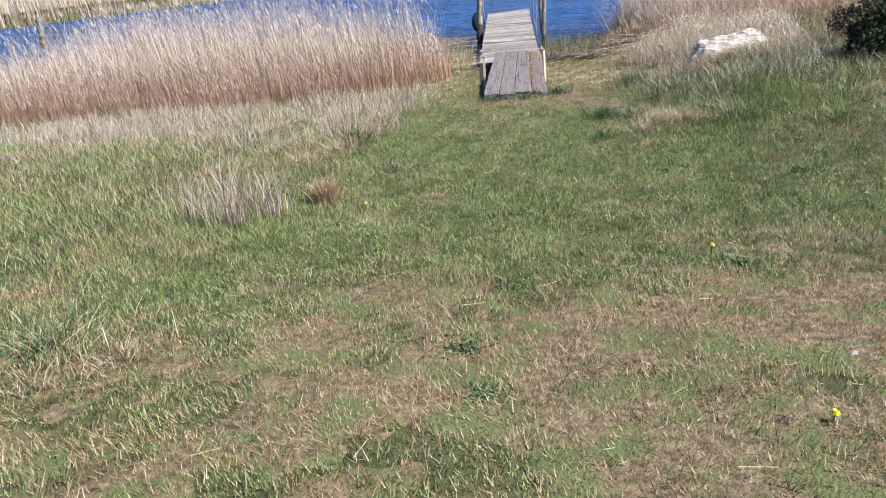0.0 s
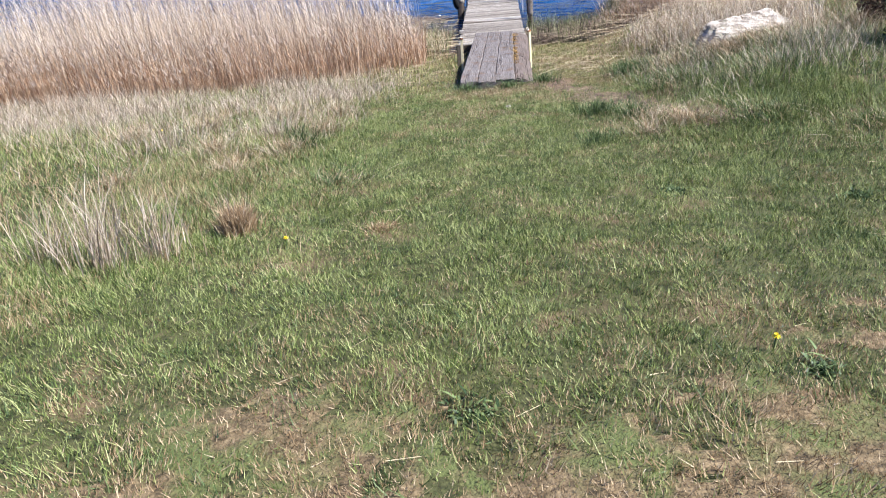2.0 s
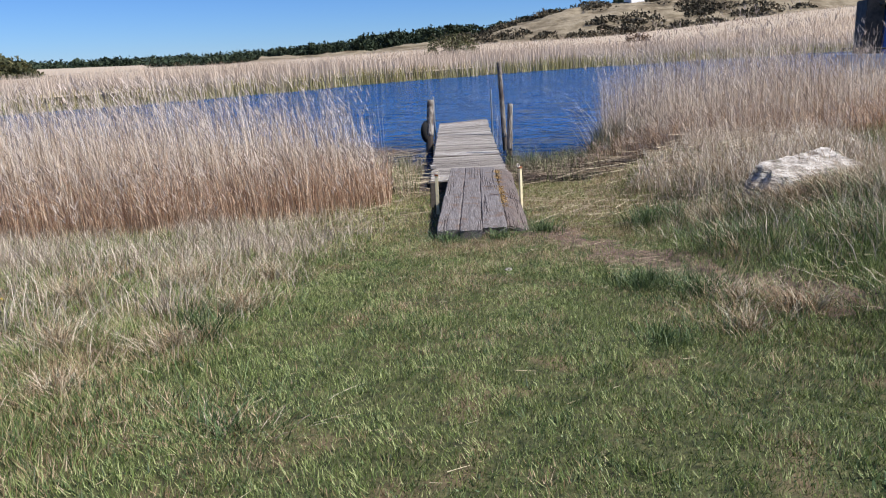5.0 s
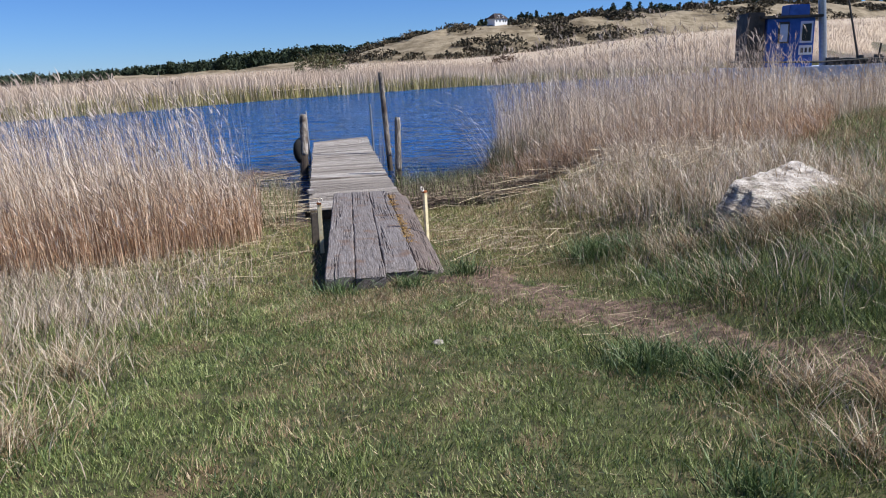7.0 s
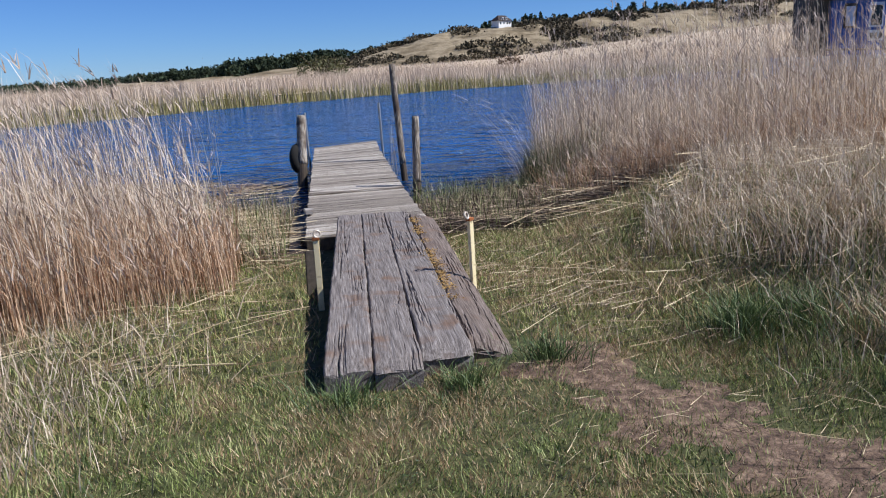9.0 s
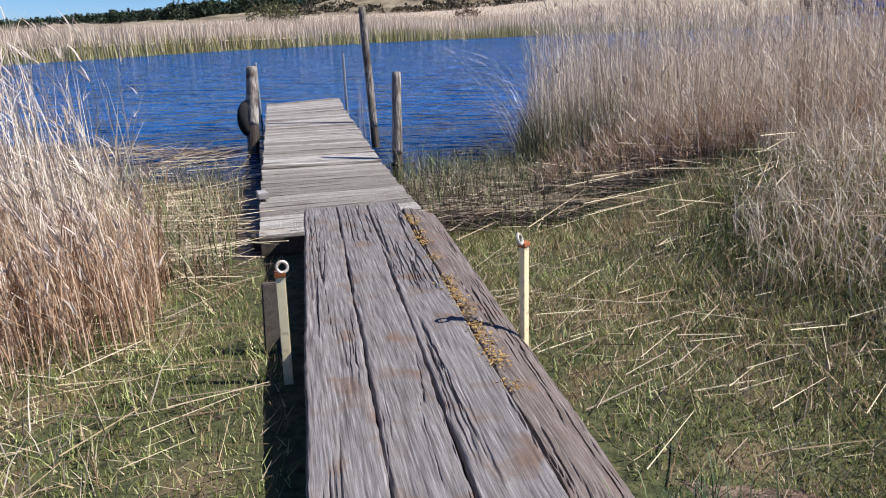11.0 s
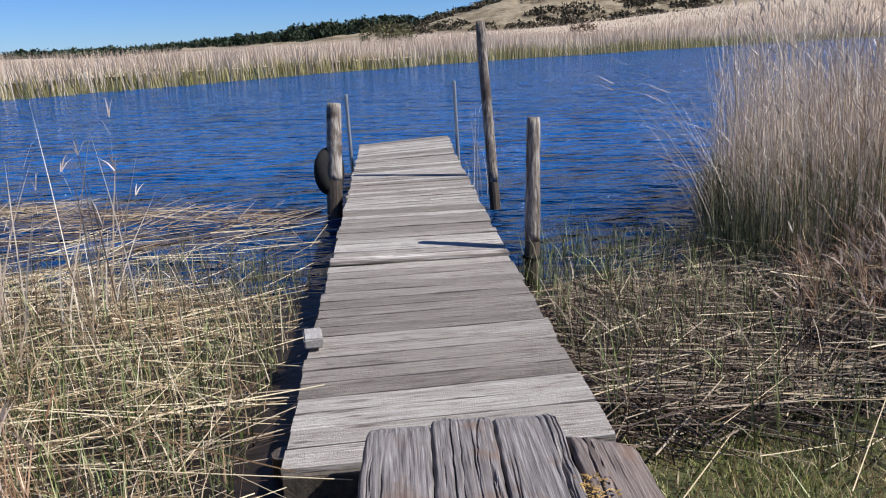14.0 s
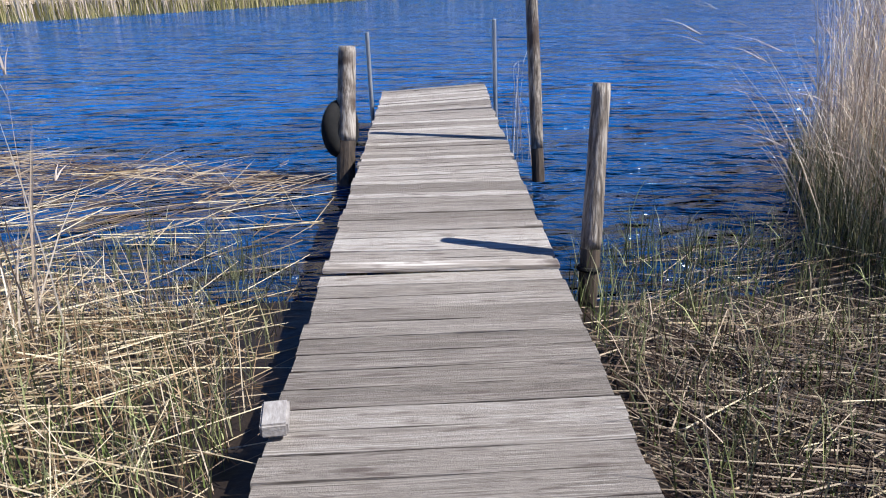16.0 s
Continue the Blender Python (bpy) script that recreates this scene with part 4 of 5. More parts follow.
BANK = [(2.6, 10.2), (2.3, 12.6), (3.4, 14.6), (7.4, 18.9), (14, 26.5), (24, 38), (30, 36), (16, 18), (9, 9)]
rough_grass("bank_grass", BANK, 42000, 0.13, "grass", "long green grass on the bank")
NEAR_BANK = [(2.2, 10.2), (2.1, 12.6), (2.5, 14), (4.4, 14.4), (5.0, 13.0), (4.6, 10)]
rough_grass("bank_lush_grass", [(3.9, 13.0), (5.2, 16.4), (9, 20.0), (12, 22.6), (13, 20), (8, 13), (5, 11)], 30000, 0.17, "lush", "dark green grass behind the stone slab")
rough_grass("near_bank_straw", NEAR_BANK, 9000, 0.24, "bleached", "bleached straw standing in the bank grass")
rough_grass("near_bank_green", NEAR_BANK, 16000, 0.16, "lush", "dark green grass under the straw on the bank")
rough_grass("bank_dry_grass", BANK, 60000, 0.18, "dry", "long bleached grass on the bank")
FOOT = [(-2.0, 9.7), (-1.6, 14.2), (-2.4, 14.9), (-6, 13.7), (-9, 13), (-9, 9.2), (-3.2, 9.2)]
rough_grass("ramp_grass", [(0.75, 13.0), (0.8, 17.7), (3.1, 17.9), (3.8, 17.0), (3.3, 15.4), (2.5, 12.8)], 70000, 0.06, "grass_yellow", "short yellow-green grass beside the ramp")
rough_grass("ramp_grass_west", [(-0.6, 13.0), (-0.75, 16.6), (-1.4, 16.4), (-2.6, 14.6), (-2.6, 13)], 28000, 0.07, "grass_yellow", "short yellow-green grass beside the ramp")
rough_grass("ramp_dry_grass", [(0.75, 13.0), (0.8, 17.7), (3.1, 17.9), (3.8, 17.0), (3.3, 15.4), (2.5, 12.8)], 44000, 0.06, "lawn_dry", "short tan dead grass beside the ramp")
rough_grass("shore_dry_grass", FOOT, 26000, 0.16, "bleached", "bleached dead grass below the reeds")
rough_grass("knoll_grass", [(-1.6, 6.9), (-1.6, 9.2), (-8, 9.2), (-8, 5.2), (-2.6, 5.2)], 40000, 0.085, "lush", "uneven green grass around the dead tussocks")
rough_grass("knoll_dry_grass", [(-1.7, 6.2), (-1.7, 9.2), (-8, 9.2), (-8, 5.2), (-2.6, 5.2)], 16000, 0.10, "lawn_dry", "dry tan blades around the dead tussocks")
rough_grass("shore_grass", FOOT, 36000, 0.12, "grass", "green grass growing through dead grass")


rough_grass("reed_foot_grass", [(-1.9, 11.6), (-1.4, 14.6), (-2.4, 15.2), (-6, 14.2), (-9, 13.8), (-9, 11.4), (-4, 11.0)], 30000, 0.27, "bleached", "tall bleached dead grass in front of the reeds")


def straw_mound(x, y, r, h, label):
    ob = tuft_object("straw_mound", 1500, r, h, 0.006, "lawn_dry", 0.22)
    ob.location = (x, y, float(ground_z(x, y)))
    tagged(ob, label, "straw mound", "straw mounds")


straw_mound(-1.64, 6.98, 0.09, 0.24, "small tan mound of dead moss and straw")
straw_mound(-0.68, 6.9, 0.10, 0.05, "flat tan patch of dead straw in the lawn")
straw_mound(1.95, 9.75, 0.13, 0.09, "small tan mound of dead straw by a tussock")


def dandelion(x, y, h=0.08):
    e = empty("dandelion", x, y, float(ground_z(x, y)), "single yellow dandelion blooming in the grass", "flower", "dandelions")
    part("stem", tube_bm(bmesh.new(), [(0, 0, 0), (0.005, 0, h)], (0.003, 0.003), 6), M["lush"], e)
    bm = bmesh.new()
    for k in range(26):
        a = k * 2.4
        r = 0.016 * (0.5 + 0.5 * (k % 3) / 2)
        c = Vector((0.005, 0, h))
        p = c + Vector((math.cos(a) * r, math.sin(a) * r, 0.008 - 0.006 * (k % 3)))
        s = Vector((-math.sin(a), math.cos(a), 0)) * 0.004
        bm.faces.new([bm.verts.new(c), bm.verts.new(p - s), bm.verts.new(p + s)])
    part("bloom", bm, M["flower"], e, "yellow petals")


for x, y in ((-1.22, 6.62), (1.14, 5.08), (-3.85, 10.67), (-3.72, 10.6), (-5.36, 10.73), (1.03, 3.07)):
    dandelion(x, y, 0.04 if y < 4 else 0.07)


def rosette(x, y, r):
    e = empty("weed_rosette", x, y, float(ground_z(x, y)), "low dark green broad-leaved weed in the lawn", "weed", "lawn weeds")
    n = 150
    a, q = rng.uniform(0, 2 * math.pi, n), r * 0.7 * np.abs(rng.normal(0, 0.7, n))
    base = np.stack([np.cos(a) * q, np.sin(a) * q, np.full(n, 0.003)], 1)
    off = rng.normal(0, 0.022, (n, 2))
    ob = tris_object("leaf_rosette", *ribbon_arrays(base, off, rng.uniform(0.015, 0.045, n), rng.uniform(0.009, 0.016, n), 2, 1.0, droop=0.4), M["lush"])
    ob["kind"] = "stuff"
    ob.parent = e


for x, y, r in ((-0.02, 4.62, 0.13), (-0.25, 3.8, 0.17), (-0.15, 3.35, 0.12), (1.25, 4.9, 0.1), (1.3, 7.5, 0.1), (2.4, 7.2, 0.12)):
    rosette(x, y, r)


# ---- stone, bushes ----
def make_stone():
    bm = bmesh.new()
    bmesh.ops.create_grid(bm, x_segments=60, y_segments=36, size=0.5)
    for v in bm.verts:
        x, y = v.co.x, v.co.y
        edge = min(0.5 - abs(x), 0.5 - abs(y))
        top = 0.17 + 0.07 * (y + 0.3) + 0.05 * x
        strata = 0.03 * abs(noise.noise(Vector((x * 6 + y * 5, x * 3 - y * 2, 2.0)))) + 0.02 * noise.noise(Vector((x * 14 + y * 20, x * 6, 5.0)))
        h = top * smooth01(0, 0.10 + 0.05 * noise.noise(Vector((x * 4, y * 4, 9))), edge) - strata
        v.co = Vector((x * 1.42 + 0.06 * noise.noise(Vector((0, y * 5, 3))), y * 0.5 * (1 + 0.3 * x) + 0.05 * noise.noise(Vector((x * 5, 2, 0))), float(h) if edge > 1e-5 else -0.2))
    ob = part("boulder", bm, M["stone"])
    ob.matrix_basis = pose(3.38, 12.9, float(ground_z(3.38, 12.9)) + 0.02, 10, 0, 30)
    tagged(ob, "long pale weathered stone slab lying in bank grass", "boulder")


make_stone()


def make_bush(x, y, rx, ry, rz, n, label, mat="rose", size=0.035):
    z = float(ground_z(x, y))
    e = empty("bush", x, y, z, label, "bush", "bank bushes")
    ob = tris_object("crown", *shrub_arrays(0, 0, 0.05, rx, ry, rz, n, size, 0.7), M[mat])
    ob.parent = e
    bm = bmesh.new()
    for k in range(22):
        a, s = k * 0.61, rng.uniform(0.4, 0.95)
        tube_bm(bm, [(0.1 * math.cos(a), 0.1 * math.sin(a), -0.05), (rx * s * 0.5 * math.cos(a), ry * s * 0.5 * math.sin(a), rz * 0.55), (rx * s * math.cos(a), ry * s * math.sin(a), rz * rng.uniform(0.7, 1.0))], (0.018, 0.012, 0.004), 5)
    part("stem_cluster", bm, M["bark"], e)


make_bush(5.2, 12.6, 0.6, 0.5, 0.5, 3600, "russet-brown bramble bush on the grassy bank", size=0.028)
make_bush(4.85, 10.75, 0.75, 0.6, 0.72, 5200, "dark leafy bush on the grassy bank", "leaf", 0.035)


def make_pebble(x, y, r):
    bm = bmesh.new()
    bmesh.ops.create_icosphere(bm, subdivisions=3, radius=1.0)
    for v in bm.verts:
        k = 1 + 0.35 * noise.noise(v.co * 1.4) + 0.12 * noise.noise(v.co * 4)
        v.co = Vector((v.co.x * r * k, v.co.y * r * 0.8 * k, v.co.z * r * 0.55 * k))
    ob = part("pebble", bm, M["stone"])
    ob.location = (x, y, float(ground_z(x, y)) + r * 0.25)
    tagged(ob, "small pale stone lying in the trodden grass", "stone")


make_pebble(0.21, 11.34, 0.035)
make_pebble(1.32, 3.6, 0.02)


# ---- jetty ----
def deck_z(y):
    return float(np.interp(y, [17.3, 20.1, 24.9, 25.9], [0.0, 0.0, 0.10, 0.16]))


jetty = empty("jetty", 0, 17.4, WATER, "weathered grey plank jetty running out over the lake", "jetty")
plank_meshes = []
for k in range(6):
    bm = bmesh.new()
    bmesh.ops.create_grid(bm, x_segments=14, y_segments=1, size=0.5)
    r = bmesh.ops.extrude_face_region(bm, geom=list(bm.faces))
    for v in [g for g in r["geom"] if isinstance(g, bmesh.types.BMVert)]:
        v.co.z -= 0.035
    for v in bm.verts:
        v.co.x *= 1.31
        v.co.y *= 1.0
        v.co.y += 0.025 * noise.noise(Vector((v.co.x * 2.2, k * 9.0, v.co.y * 3)))
        v.co.z += 0.004 * noise.noise(Vector((v.co.x * 2.5, k * 5.0 + v.co.y, 1)))
    bmesh.ops.recalc_face_normals(bm, faces=bm.faces)
    me = bpy.data.meshes.new("plank")
    bm.to_mesh(me)
    bm.free()
    me.materials.append(M["deck"])
    plank_meshes.append(me)


def lay_planks(y0, y1, width, tilt0=0.0, tilt1=0.0):
    n = round((y1 - y0) / width)
    for k in range(n):
        w = (y1 - y0) / n
        y = y0 + (k + 0.5) * w
        p = new("plank", random.choice(plank_meshes))
        p.parent = jetty
        p.matrix_basis = pose(random.uniform(-0.012, 0.012), y - 17.4, deck_z(y) - WATER + random.uniform(-0.003, 0.003), math.degrees(math.atan2(deck_z(y + 0.1) - deck_z(y - 0.1), 0.2)), tilt0 + (tilt1 - tilt0) * k / n + random.uniform(-0.25, 0.25), random.uniform(-0.25, 0.25) + (2.2 if y > 24.6 else 0)) @ Matrix.Diagonal((1, w - random.uniform(0.004, 0.009), 1, 1))


for x in (-0.5, 0.0, 0.5):
    bm = bmesh.new()
    for y0, y1 in ((17.45, 20.08), (20.12, 25.8)):
        box_bm(bm, x - 0.04, x + 0.04, y0 - 17.4, y1 - 17.4, -0.19 - WATER, -0.05 - WATER + deck_z(y0))
    part("beam", bm, M["beam"], jetty, "dark supporting beam")
for x, y in ((-0.66, 17.6), (0.60, 17.6), (-0.62, 20.0), (0.62, 20.0), (-0.6, 25.5), (0.6, 25.5), (-0.6, 22.6), (0.6, 22.6)):
    part("support_post", tube_bm(bmesh.new(), [(x, y - 17.4, -1.6), (x, y - 17.4, 0.1), (x, y - 17.4, 0.22)], (0.06, 0.06, 0.058), 10, 0.1), M["post_wet"], jetty)
part("fascia", box_bm(bmesh.new(), -0.64, 0.60, 17.36 - 17.4, 17.39 - 17.4, -0.17 - WATER, -0.04 - WATER, 0.004), M["beam"], jetty)
part("joint_board", box_bm(bmesh.new(), -0.655, 0.655, 20.06 - 17.4, 20.16 - 17.4, 0.006 - WATER, 0.032 - WATER, 0.004), M["deck"], jetty, "pale board over the joint")
lay_planks(17.40, 20.06, 0.148, -2.4, -0.6)
lay_planks(20.17, 24.60, 0.118, -0.3, -1.8)
lay_planks(24.66, 25.95, 0.128, -2.6, -3.2)


def mooring_post(top, foot, r, label, wet=0.25):
    e = empty("mooring_post", foot[0], foot[1], -1.4, label, "post", "mooring posts")
    foot, top = Vector(foot), Vector(top)
    d = (top - foot)
    a = foot - d * ((foot.z + 1.4) / d.z)
    o = Vector((foot.x, foot.y, -1.4))
    n = 14
    split = foot + d * (wet / d.z)
    part("wet_foot", tube_bm(bmesh.new(), [a - o, foot - o, split - o], (r * 1.02, r * 1.02, r), 14, 0.12), M["post_wet"], e, "dark wet foot")
    pts = [split.lerp(top, i / n) - o for i in range(n + 1)]
    bm = tube_bm(bmesh.new(), pts, [r * (1.0 - 0.06 * i / n) for i in range(n)] + [r * 0.86], 16, 0.12)
    ob = part("shaft", bm, M["post"], e)
    ob.data.shade_smooth()
    return e


mooring_post((-0.776, 23.2, 0.935), (-0.84, 23.0, -0.29), 0.085, "thick grey wooden mooring post beside the jetty", 0.4)
mooring_post((0.86, 23.28, 1.735), (0.95, 23.0, -0.29), 0.058, "tall leaning grey wooden mooring post", 0.3)
mooring_post((0.893, 20.35, 0.976), (0.845, 20.2, -0.29), 0.056, "slim grey wooden mooring post beside the jetty", 0.35)
mooring_post((-18.1, 29.9, 0.8), (-18.2, 29.9, -0.29), 0.12, "dark wooden post standing in the lake", 0.4)
slim = bpy.data.objects["mooring_post.002"]
part("band", torus_bm(bmesh.new(), (0.008, 0.03, 1.4 - 0.06), (0.04, 0.1, 1), 0.058, 0.016, 18, 8), M["rubber"], slim, "black rubber band")
tyre = part("tyre", torus_bm(bmesh.new(), (0, 0, 0), (0.90, -0.42, 0.05), 0.19, 0.08, 28, 12, 0.9), M["rubber"])
tyre.data.shade_smooth()
tyre.location = (-0.875, 23.15, 0.20)
tagged(tyre, "worn black rubber tyre hung on the mooring post as a fender", "tyre")
for x, y, top, lx in ((-0.74, 25.55, 0.87, -0.04), (0.82, 25.9, 0.98, -0.05)):
    ob = part("metal_pole", tube_bm(bmesh.new(), [(0, 0, -1.0), (lx, 0.02, top), (lx, 0.02, top + 0.01)], (0.026, 0.026, 0.02), 10), M["zinc"])
    ob.location = (x, y, 0)
    tagged(ob, "thin galvanised steel pole at the jetty's end", "pole", "metal poles")
ob = part("driftwood_pole", tube_bm(bmesh.new(), [(0, 0, 0.25), (-0.12, 1.5, 0.5), (-0.3, 3.0, 0.62), (-0.34, 3.4, 0.5)], (0.035, 0.05, 0.06, 0.03), 10, 0.2), M["pale_wood"])
ob.location = (-10.6, 15.9, float(ground_z(-10.6, 15.9)))
tagged(ob, "long bleached driftwood pole lying across the reeds", "pole")
ob = part("wood_block", box_bm(bmesh.new(), -0.05, 0.05, -0.085, 0.085, 0, 0.055, 0.008), M["pale_wood"])
ob.matrix_basis = pose(-0.635, 18.6, 0.004, 0, 0, 8)
tagged(ob, "small weathered wood offcut lying on the jetty's edge", "wood block")


# ---- timber ramp ----
ramp = empty("timber_ramp", 0.08, 13.25, 0.0, "ramp of four heavy cracked weathered timbers leading onto the jetty", "ramp")


def timber(x0n, x1n, x0f, x1f, y0, y1, zn, zf, seed, sag=0.0, depth=0.19):
    nx, ny = 56, 150
    bm = bmesh.new()
    rows = []
    for j in range(ny + 1):
        t = j / ny
        y = y0 + (y1 - y0) * t
        xa, xb = x0n + (x0f - x0n) * t, x1n + (x1f - x1n) * t
        zt = zn + (zf - zn) * t
        xa += 0.007 * noise.noise(Vector((seed, y * 2, 0.3))) + 0.005 * noise.noise(Vector((seed, y * 14, 0.3)))
        xb += 0.007 * noise.noise(Vector((seed + 5, y * 2, 0.3))) + 0.005 * noise.noise(Vector((seed + 5, y * 14, 0.3)))
        ring = [bm.verts.new((xa + 0.01, y, zt - depth)), bm.verts.new((xa, y, zt - 0.06))]
        for i in range(nx + 1):
            u = i / nx
            x = xa + (xb - xa) * u
            c1 = noise.noise(Vector((u * 3.6 + seed * 3, y * 0.28, seed)))
            c2 = noise.noise(Vector((u * 7 + seed * 7, y * 0.9, seed + 4)))
            mask = smooth01(-0.05, 0.3, noise.noise(Vector((u * 2.0 + seed, y * 0.9, seed + 8))))
            crack = float(mask) * (0.018 * max(0, 1 - abs(c1) * 22) + 0.012 * max(0, 1 - abs(c2) * 16))
            edge = 0.016 * max(0, 1 - min(u, 1 - u) * 16) ** 2
            end = 0.05 * max(0, 1 - min(t, 1 - t) * 28) ** 2
            z = zt - crack - edge - end - sag * u ** 2 * (1 - 0.4 * t) + 0.008 * noise.noise(Vector((x * 12, y * 2.6, seed))) + 0.003 * noise.noise(Vector((x * 70, y * 7, seed)))
            ring.append(bm.verts.new((x, y + (0.03 * noise.noise(Vector((x * 16, seed, t)))) * (1 if j in (0, ny) else 0), z)))
        ring += [bm.verts.new((xb, y, zt - sag - 0.07)), bm.verts.new((xb - 0.01, y, zt - depth - sag * 0.3))]
        rows.append(ring)
    for a, b in zip(rows, rows[1:]):
        for i in range(len(a) - 1):
            bm.faces.new((a[i], a[i + 1], b[i + 1], b[i]))
        bm.faces.new((a[-1], a[0], b[0], b[-1]))
    bm.faces.new(rows[0][::-1])
    bm.faces.new(rows[-1])
    bmesh.ops.recalc_face_normals(bm, faces=bm.faces)
    bmesh.ops.translate(bm, verts=bm.verts, vec=(-0.08, -13.25, 0))
    return part("timber", bm, M["ramp_dark" if sag else "ramp"], ramp, "dark brown decayed edge timber" if sag else "")


timber(-0.45, -0.200, -0.30, -0.067, 13.27, 17.33, 0.163, 0.205, 1.0)
timber(-0.196, 0.05, -0.063, 0.160, 13.24, 17.37, 0.160, 0.203, 2.3)
timber(0.054, 0.33, 0.164, 0.40, 13.36, 17.36, 0.157, 0.20, 3.7)
timber(0.335, 0.60, 0.405, 0.66, 13.52, 17.2, 0.135, 0.190, 5.1, sag=0.10)
n = 2600
my = rng.uniform(13.7, 17.0, n)
keep = lumps(my, my * 0.3, 5.3, 0.4) > 0.0
my = my[keep]
n = len(my)
mt = (my - 13.25) / 4.1
mc = np.stack([0.352 + 0.07 * mt + rng.normal(0, 0.028, n) + 0.014 * lumps(my, my, 5.0, 1.0) - 0.08, my - 13.25, 0.160 + 0.045 * mt - 0.05 * np.clip(rng.uniform(-1, 1, n), 0, 0.2)], 1)
flakes = np.stack([mc + rng.normal(0, 0.0075, (n, 3)) * np.array([1, 1, 0.45]) for k in range(3)], 1).reshape(-1, 3)
moss = tris_object("moss", flakes, np.arange(n * 3).reshape(-1, 3), M["moss"])
moss.parent = ramp
tagged(moss, "orange-brown dry moss in the joint", kind="stuff")


def eye_stake(x, y, top, lean, turn, label, rz=0):
    z = float(ground_z(x, y))
    e = empty("ring_stake", x, y, z, label, "stake", "ring stakes", rz)
    h = top - z
    bm = box_bm(bmesh.new(), -0.021, 0.021, -0.014, 0.014, -0.25, h - 0.03, 0.003)
    for v in bm.verts:
        v.co.x += lean * v.co.z
    part("bar", bm, M["yellow"], e, "faded yellow painted bar")
    part("cap", box_bm(bmesh.new(), lean * h - 0.026, lean * h + 0.024, -0.02, 0.02, h - 0.03, h - 0.008, 0.003), M["rust"], e, "rusty orange cap")
    part("ring", torus_bm(bmesh.new(), (lean * h - 0.035 * turn, 0, h + 0.012), (0.25, -0.9, 0.35), 0.024, 0.0075, 18, 8), M["ring"], e, "small steel ring")


eye_stake(0.625, 14.87, 0.555, -0.03, 1, "yellow steel stake with a ring beside the timber ramp", 38)
eye_stake(-0.475, 14.92, 0.485, 0.0, -0.3, "yellow steel stake with a rusty ring beside the ramp")
ob = part("old_board", box_bm(bmesh.new(), -0.055, 0.055, -0.02, 0.02, -0.1, 0.36, 0.006), M["beam"])
ob.matrix_basis = pose(-0.53, 15.3, float(ground_z(-0.53, 15.3)), -6, 2, 5)
tagged(ob, "short weathered board standing beside the timber ramp", "board")


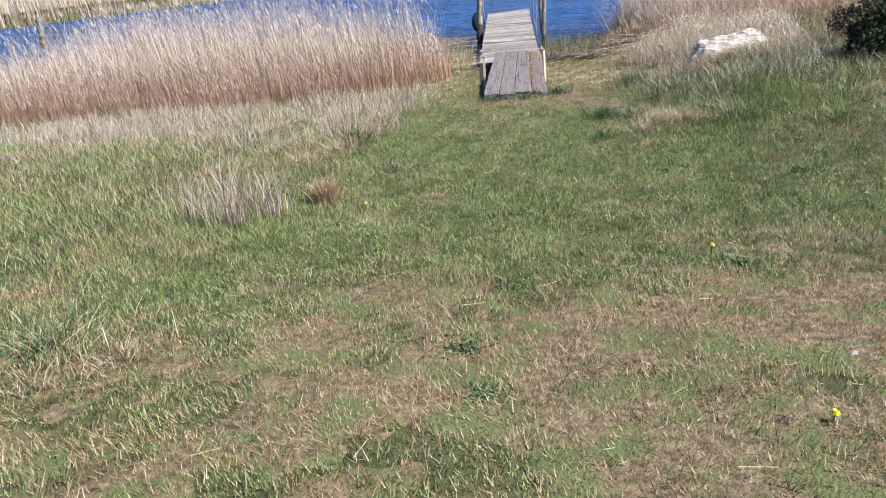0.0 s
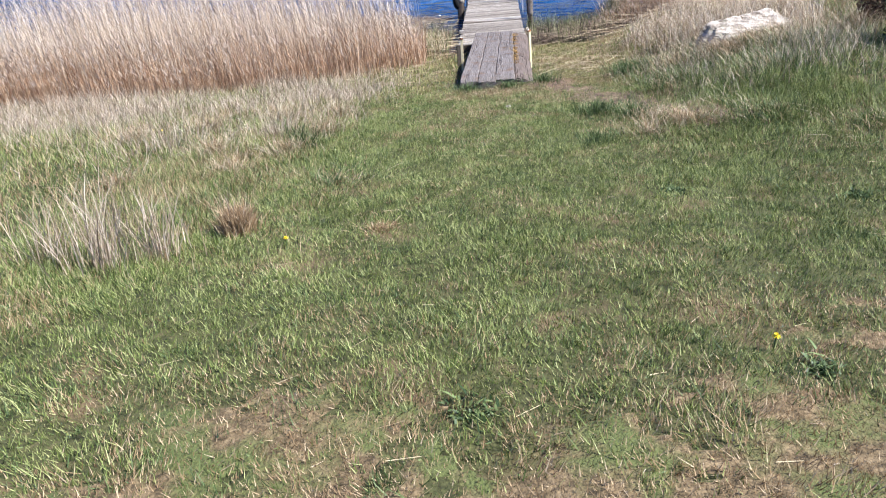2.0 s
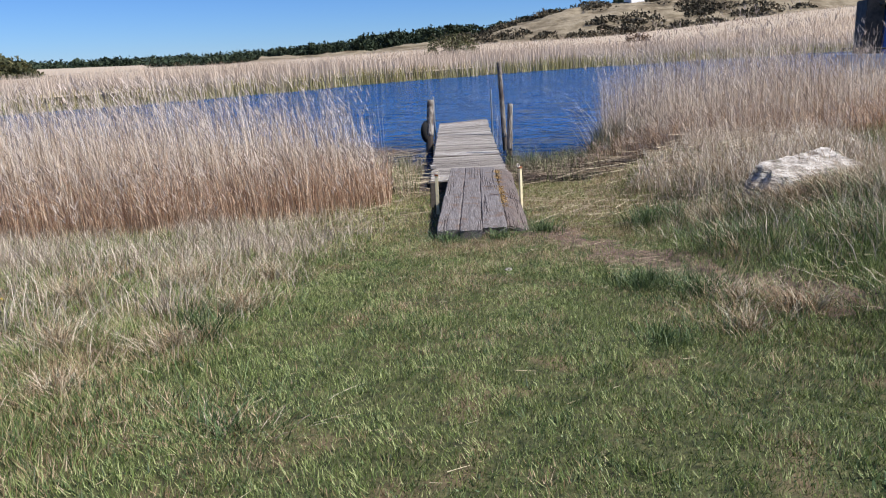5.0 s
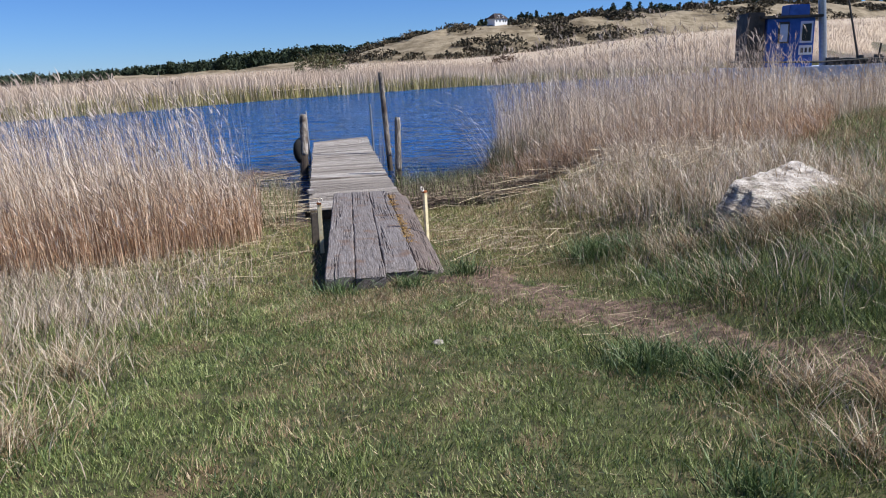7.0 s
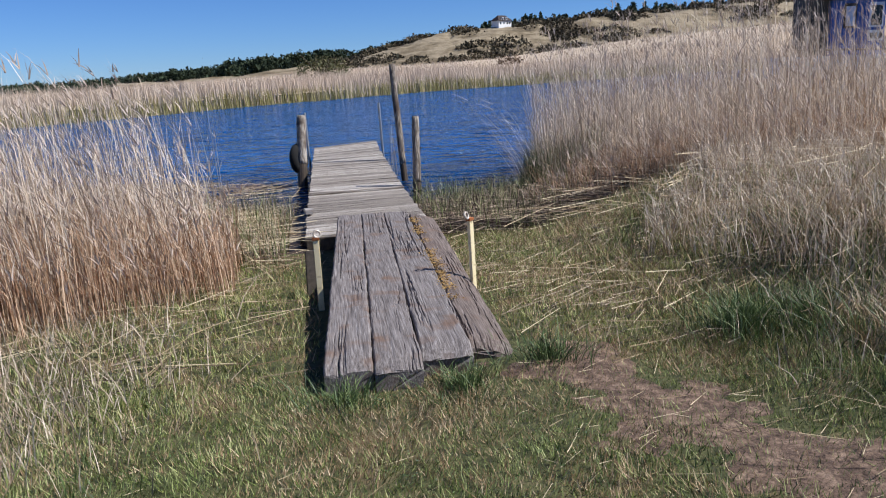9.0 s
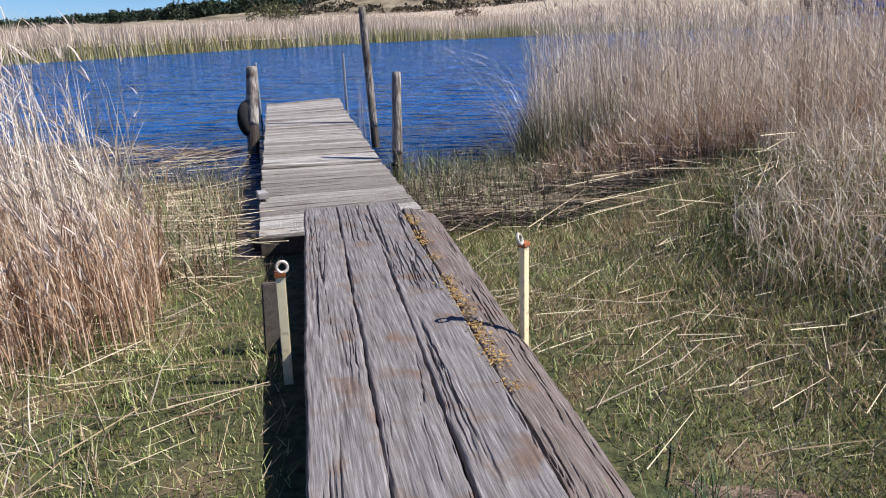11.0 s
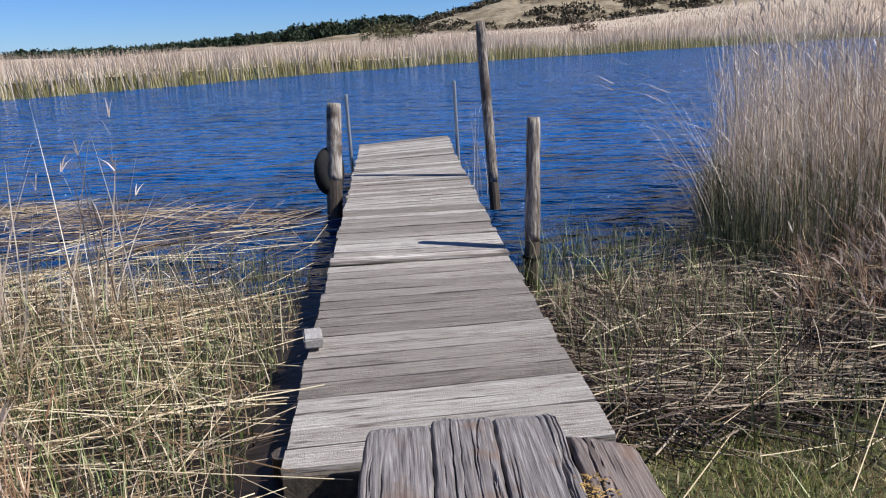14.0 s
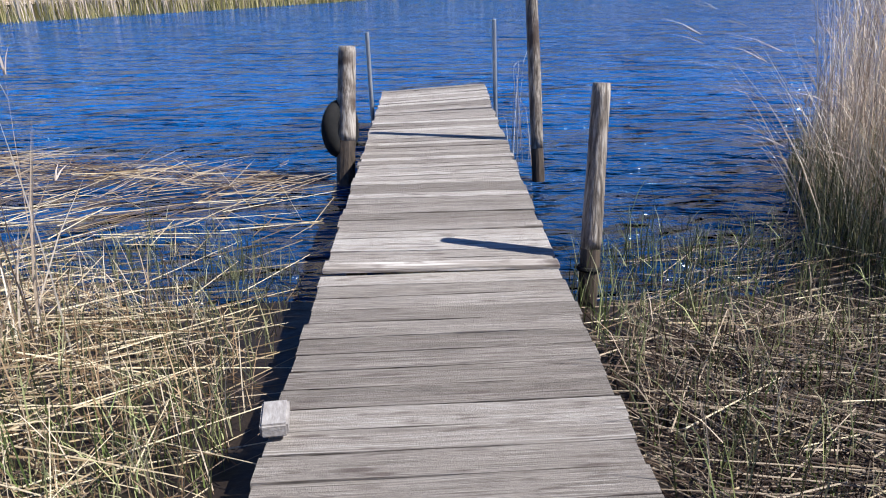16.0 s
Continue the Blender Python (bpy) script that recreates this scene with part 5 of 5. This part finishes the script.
# ---- boat ----
def make_boat():
    e = empty("fishing_boat", 12.76, 26.52, float(ground_z(12.76, 26.52)) + 0.4, "old fishing boat with blue wheelhouse drawn up behind reeds", "boat", rz=-12)
    e.scale = (0.44, 0.44, 0.44)
    bm = bmesh.new()
    n = 14
    rows = []
    for i in range(n + 1):
        t = i / n
        x = -5.5 + 13 * t
        half = 1.7 * math.sin(math.pi * min(1, 0.22 + t * 0.78) ** 0.9) ** 0.6 + 0.02
        zt = 1.35 + 0.5 * (t - 0.35) ** 2
        rows.append([bm.verts.new((x, -half, zt)), bm.verts.new((x, -half * 0.95, 0.7)), bm.verts.new((x, -half * 0.7, -1.1)), bm.verts.new((x, half * 0.7, -1.1)), bm.verts.new((x, half * 0.95, 0.7)), bm.verts.new((x, half, zt))])
    for a, b in zip(rows, rows[1:]):
        for i in range(5):
            bm.faces.new((a[i], a[i + 1], b[i + 1], b[i]))
        bm.faces.new((a[0], b[0], b[5], a[5]))
    bm.faces.new(rows[0])
    bm.faces.new(rows[-1][::-1])
    part("hull", bm, M["boat_pale"], e, "pale blue-white painted hull")
    part("rail", tube_bm(bmesh.new(), [(-5.4, -1.5, 1.75), (0, -1.78, 1.6), (5, -1.2, 1.75), (7.2, -0.2, 2.0)], (0.06,) * 4, 6), M["boat_dark"], e)
    part("wheelhouse", box_bm(bmesh.new(), -3.0, -0.2, -1.2, 1.2, 1.3, 4.2, 0.05), M["boat_blue"], e, "blue wheelhouse")
    part("wheelhouse_roof", box_bm(bmesh.new(), -3.4, 0.2, -1.4, 1.4, 4.2, 4.36, 0.03), M["boat_dark"], e)
    part("roof_box", box_bm(bmesh.new(), -1.6, -0.4, -0.8, 0.5, 4.36, 5.0, 0.04), M["boat_blue"], e)
    for x0, x1, mt in ((-0.95, -0.42, "glass"), (-2.25, -1.8, "boat_pale")):
        w = part("window", box_bm(bmesh.new(), x0 - 0.1, x1 + 0.1, -1.24, -1.19, 2.75, 4.0, 0.01), M["boat_pale" if mt == "glass" else "boat_dark"], e)
        part("pane", box_bm(bmesh.new(), x0, x1, -1.27, -1.235, 2.85, 3.85, 0.005), M[mt], w)
    part("number_board", box_bm(bmesh.new(), -1.08, -0.3, -1.26, -1.2, 2.05, 2.6, 0.01), M["white"], e, "white board with black figures")
    for k in range(3):
        part("figure", box_bm(bmesh.new(), -0.98 + 0.24 * k, -0.84 + 0.24 * k, -1.275, -1.262, 2.18, 2.46, 0.004), M["boat_dark"], e)
    part("shed", box_bm(bmesh.new(), -4.1, -3.1, -1.1, 1.1, 1.2, 4.6, 0.05), M["boat_dark"], e, "dark tarred upright gear housing")
    part("funnel", tube_bm(bmesh.new(), [(0.75, -0.5, 1.3), (0.55, -0.5, 3.5), (0.3, -0.5, 6.0)], (0.22, 0.22, 0.22), 14), M["zinc"], e, "bright metal exhaust pipe")
    for a, b in (((2.6, -1.0, 1.6), (1.6, -0.8, 6.0)), ((3.6, -1.3, 1.6), (3.7, -1.3, 2.6)), ((5.8, -0.7, 1.7), (6.6, -0.4, 5.2)), ((6.2, 0.2, 1.7), (7.4, 0.1, 5.4))):
        part("mast", tube_bm(bmesh.new(), [a, b], (0.07, 0.05), 8), M["boat_dark"], e)
    bm = bmesh.new()
    for k in range(16):
        x = 0.8 + 0.36 * k
        box_bm(bm, x, x + 0.2, -1.2, -0.6, 1.35, 1.75 + 0.2 * rng.uniform(0, 1))
    part("deck_gear", bm, M["boat_dark"], e, "dark heaped deck gear")


make_boat()
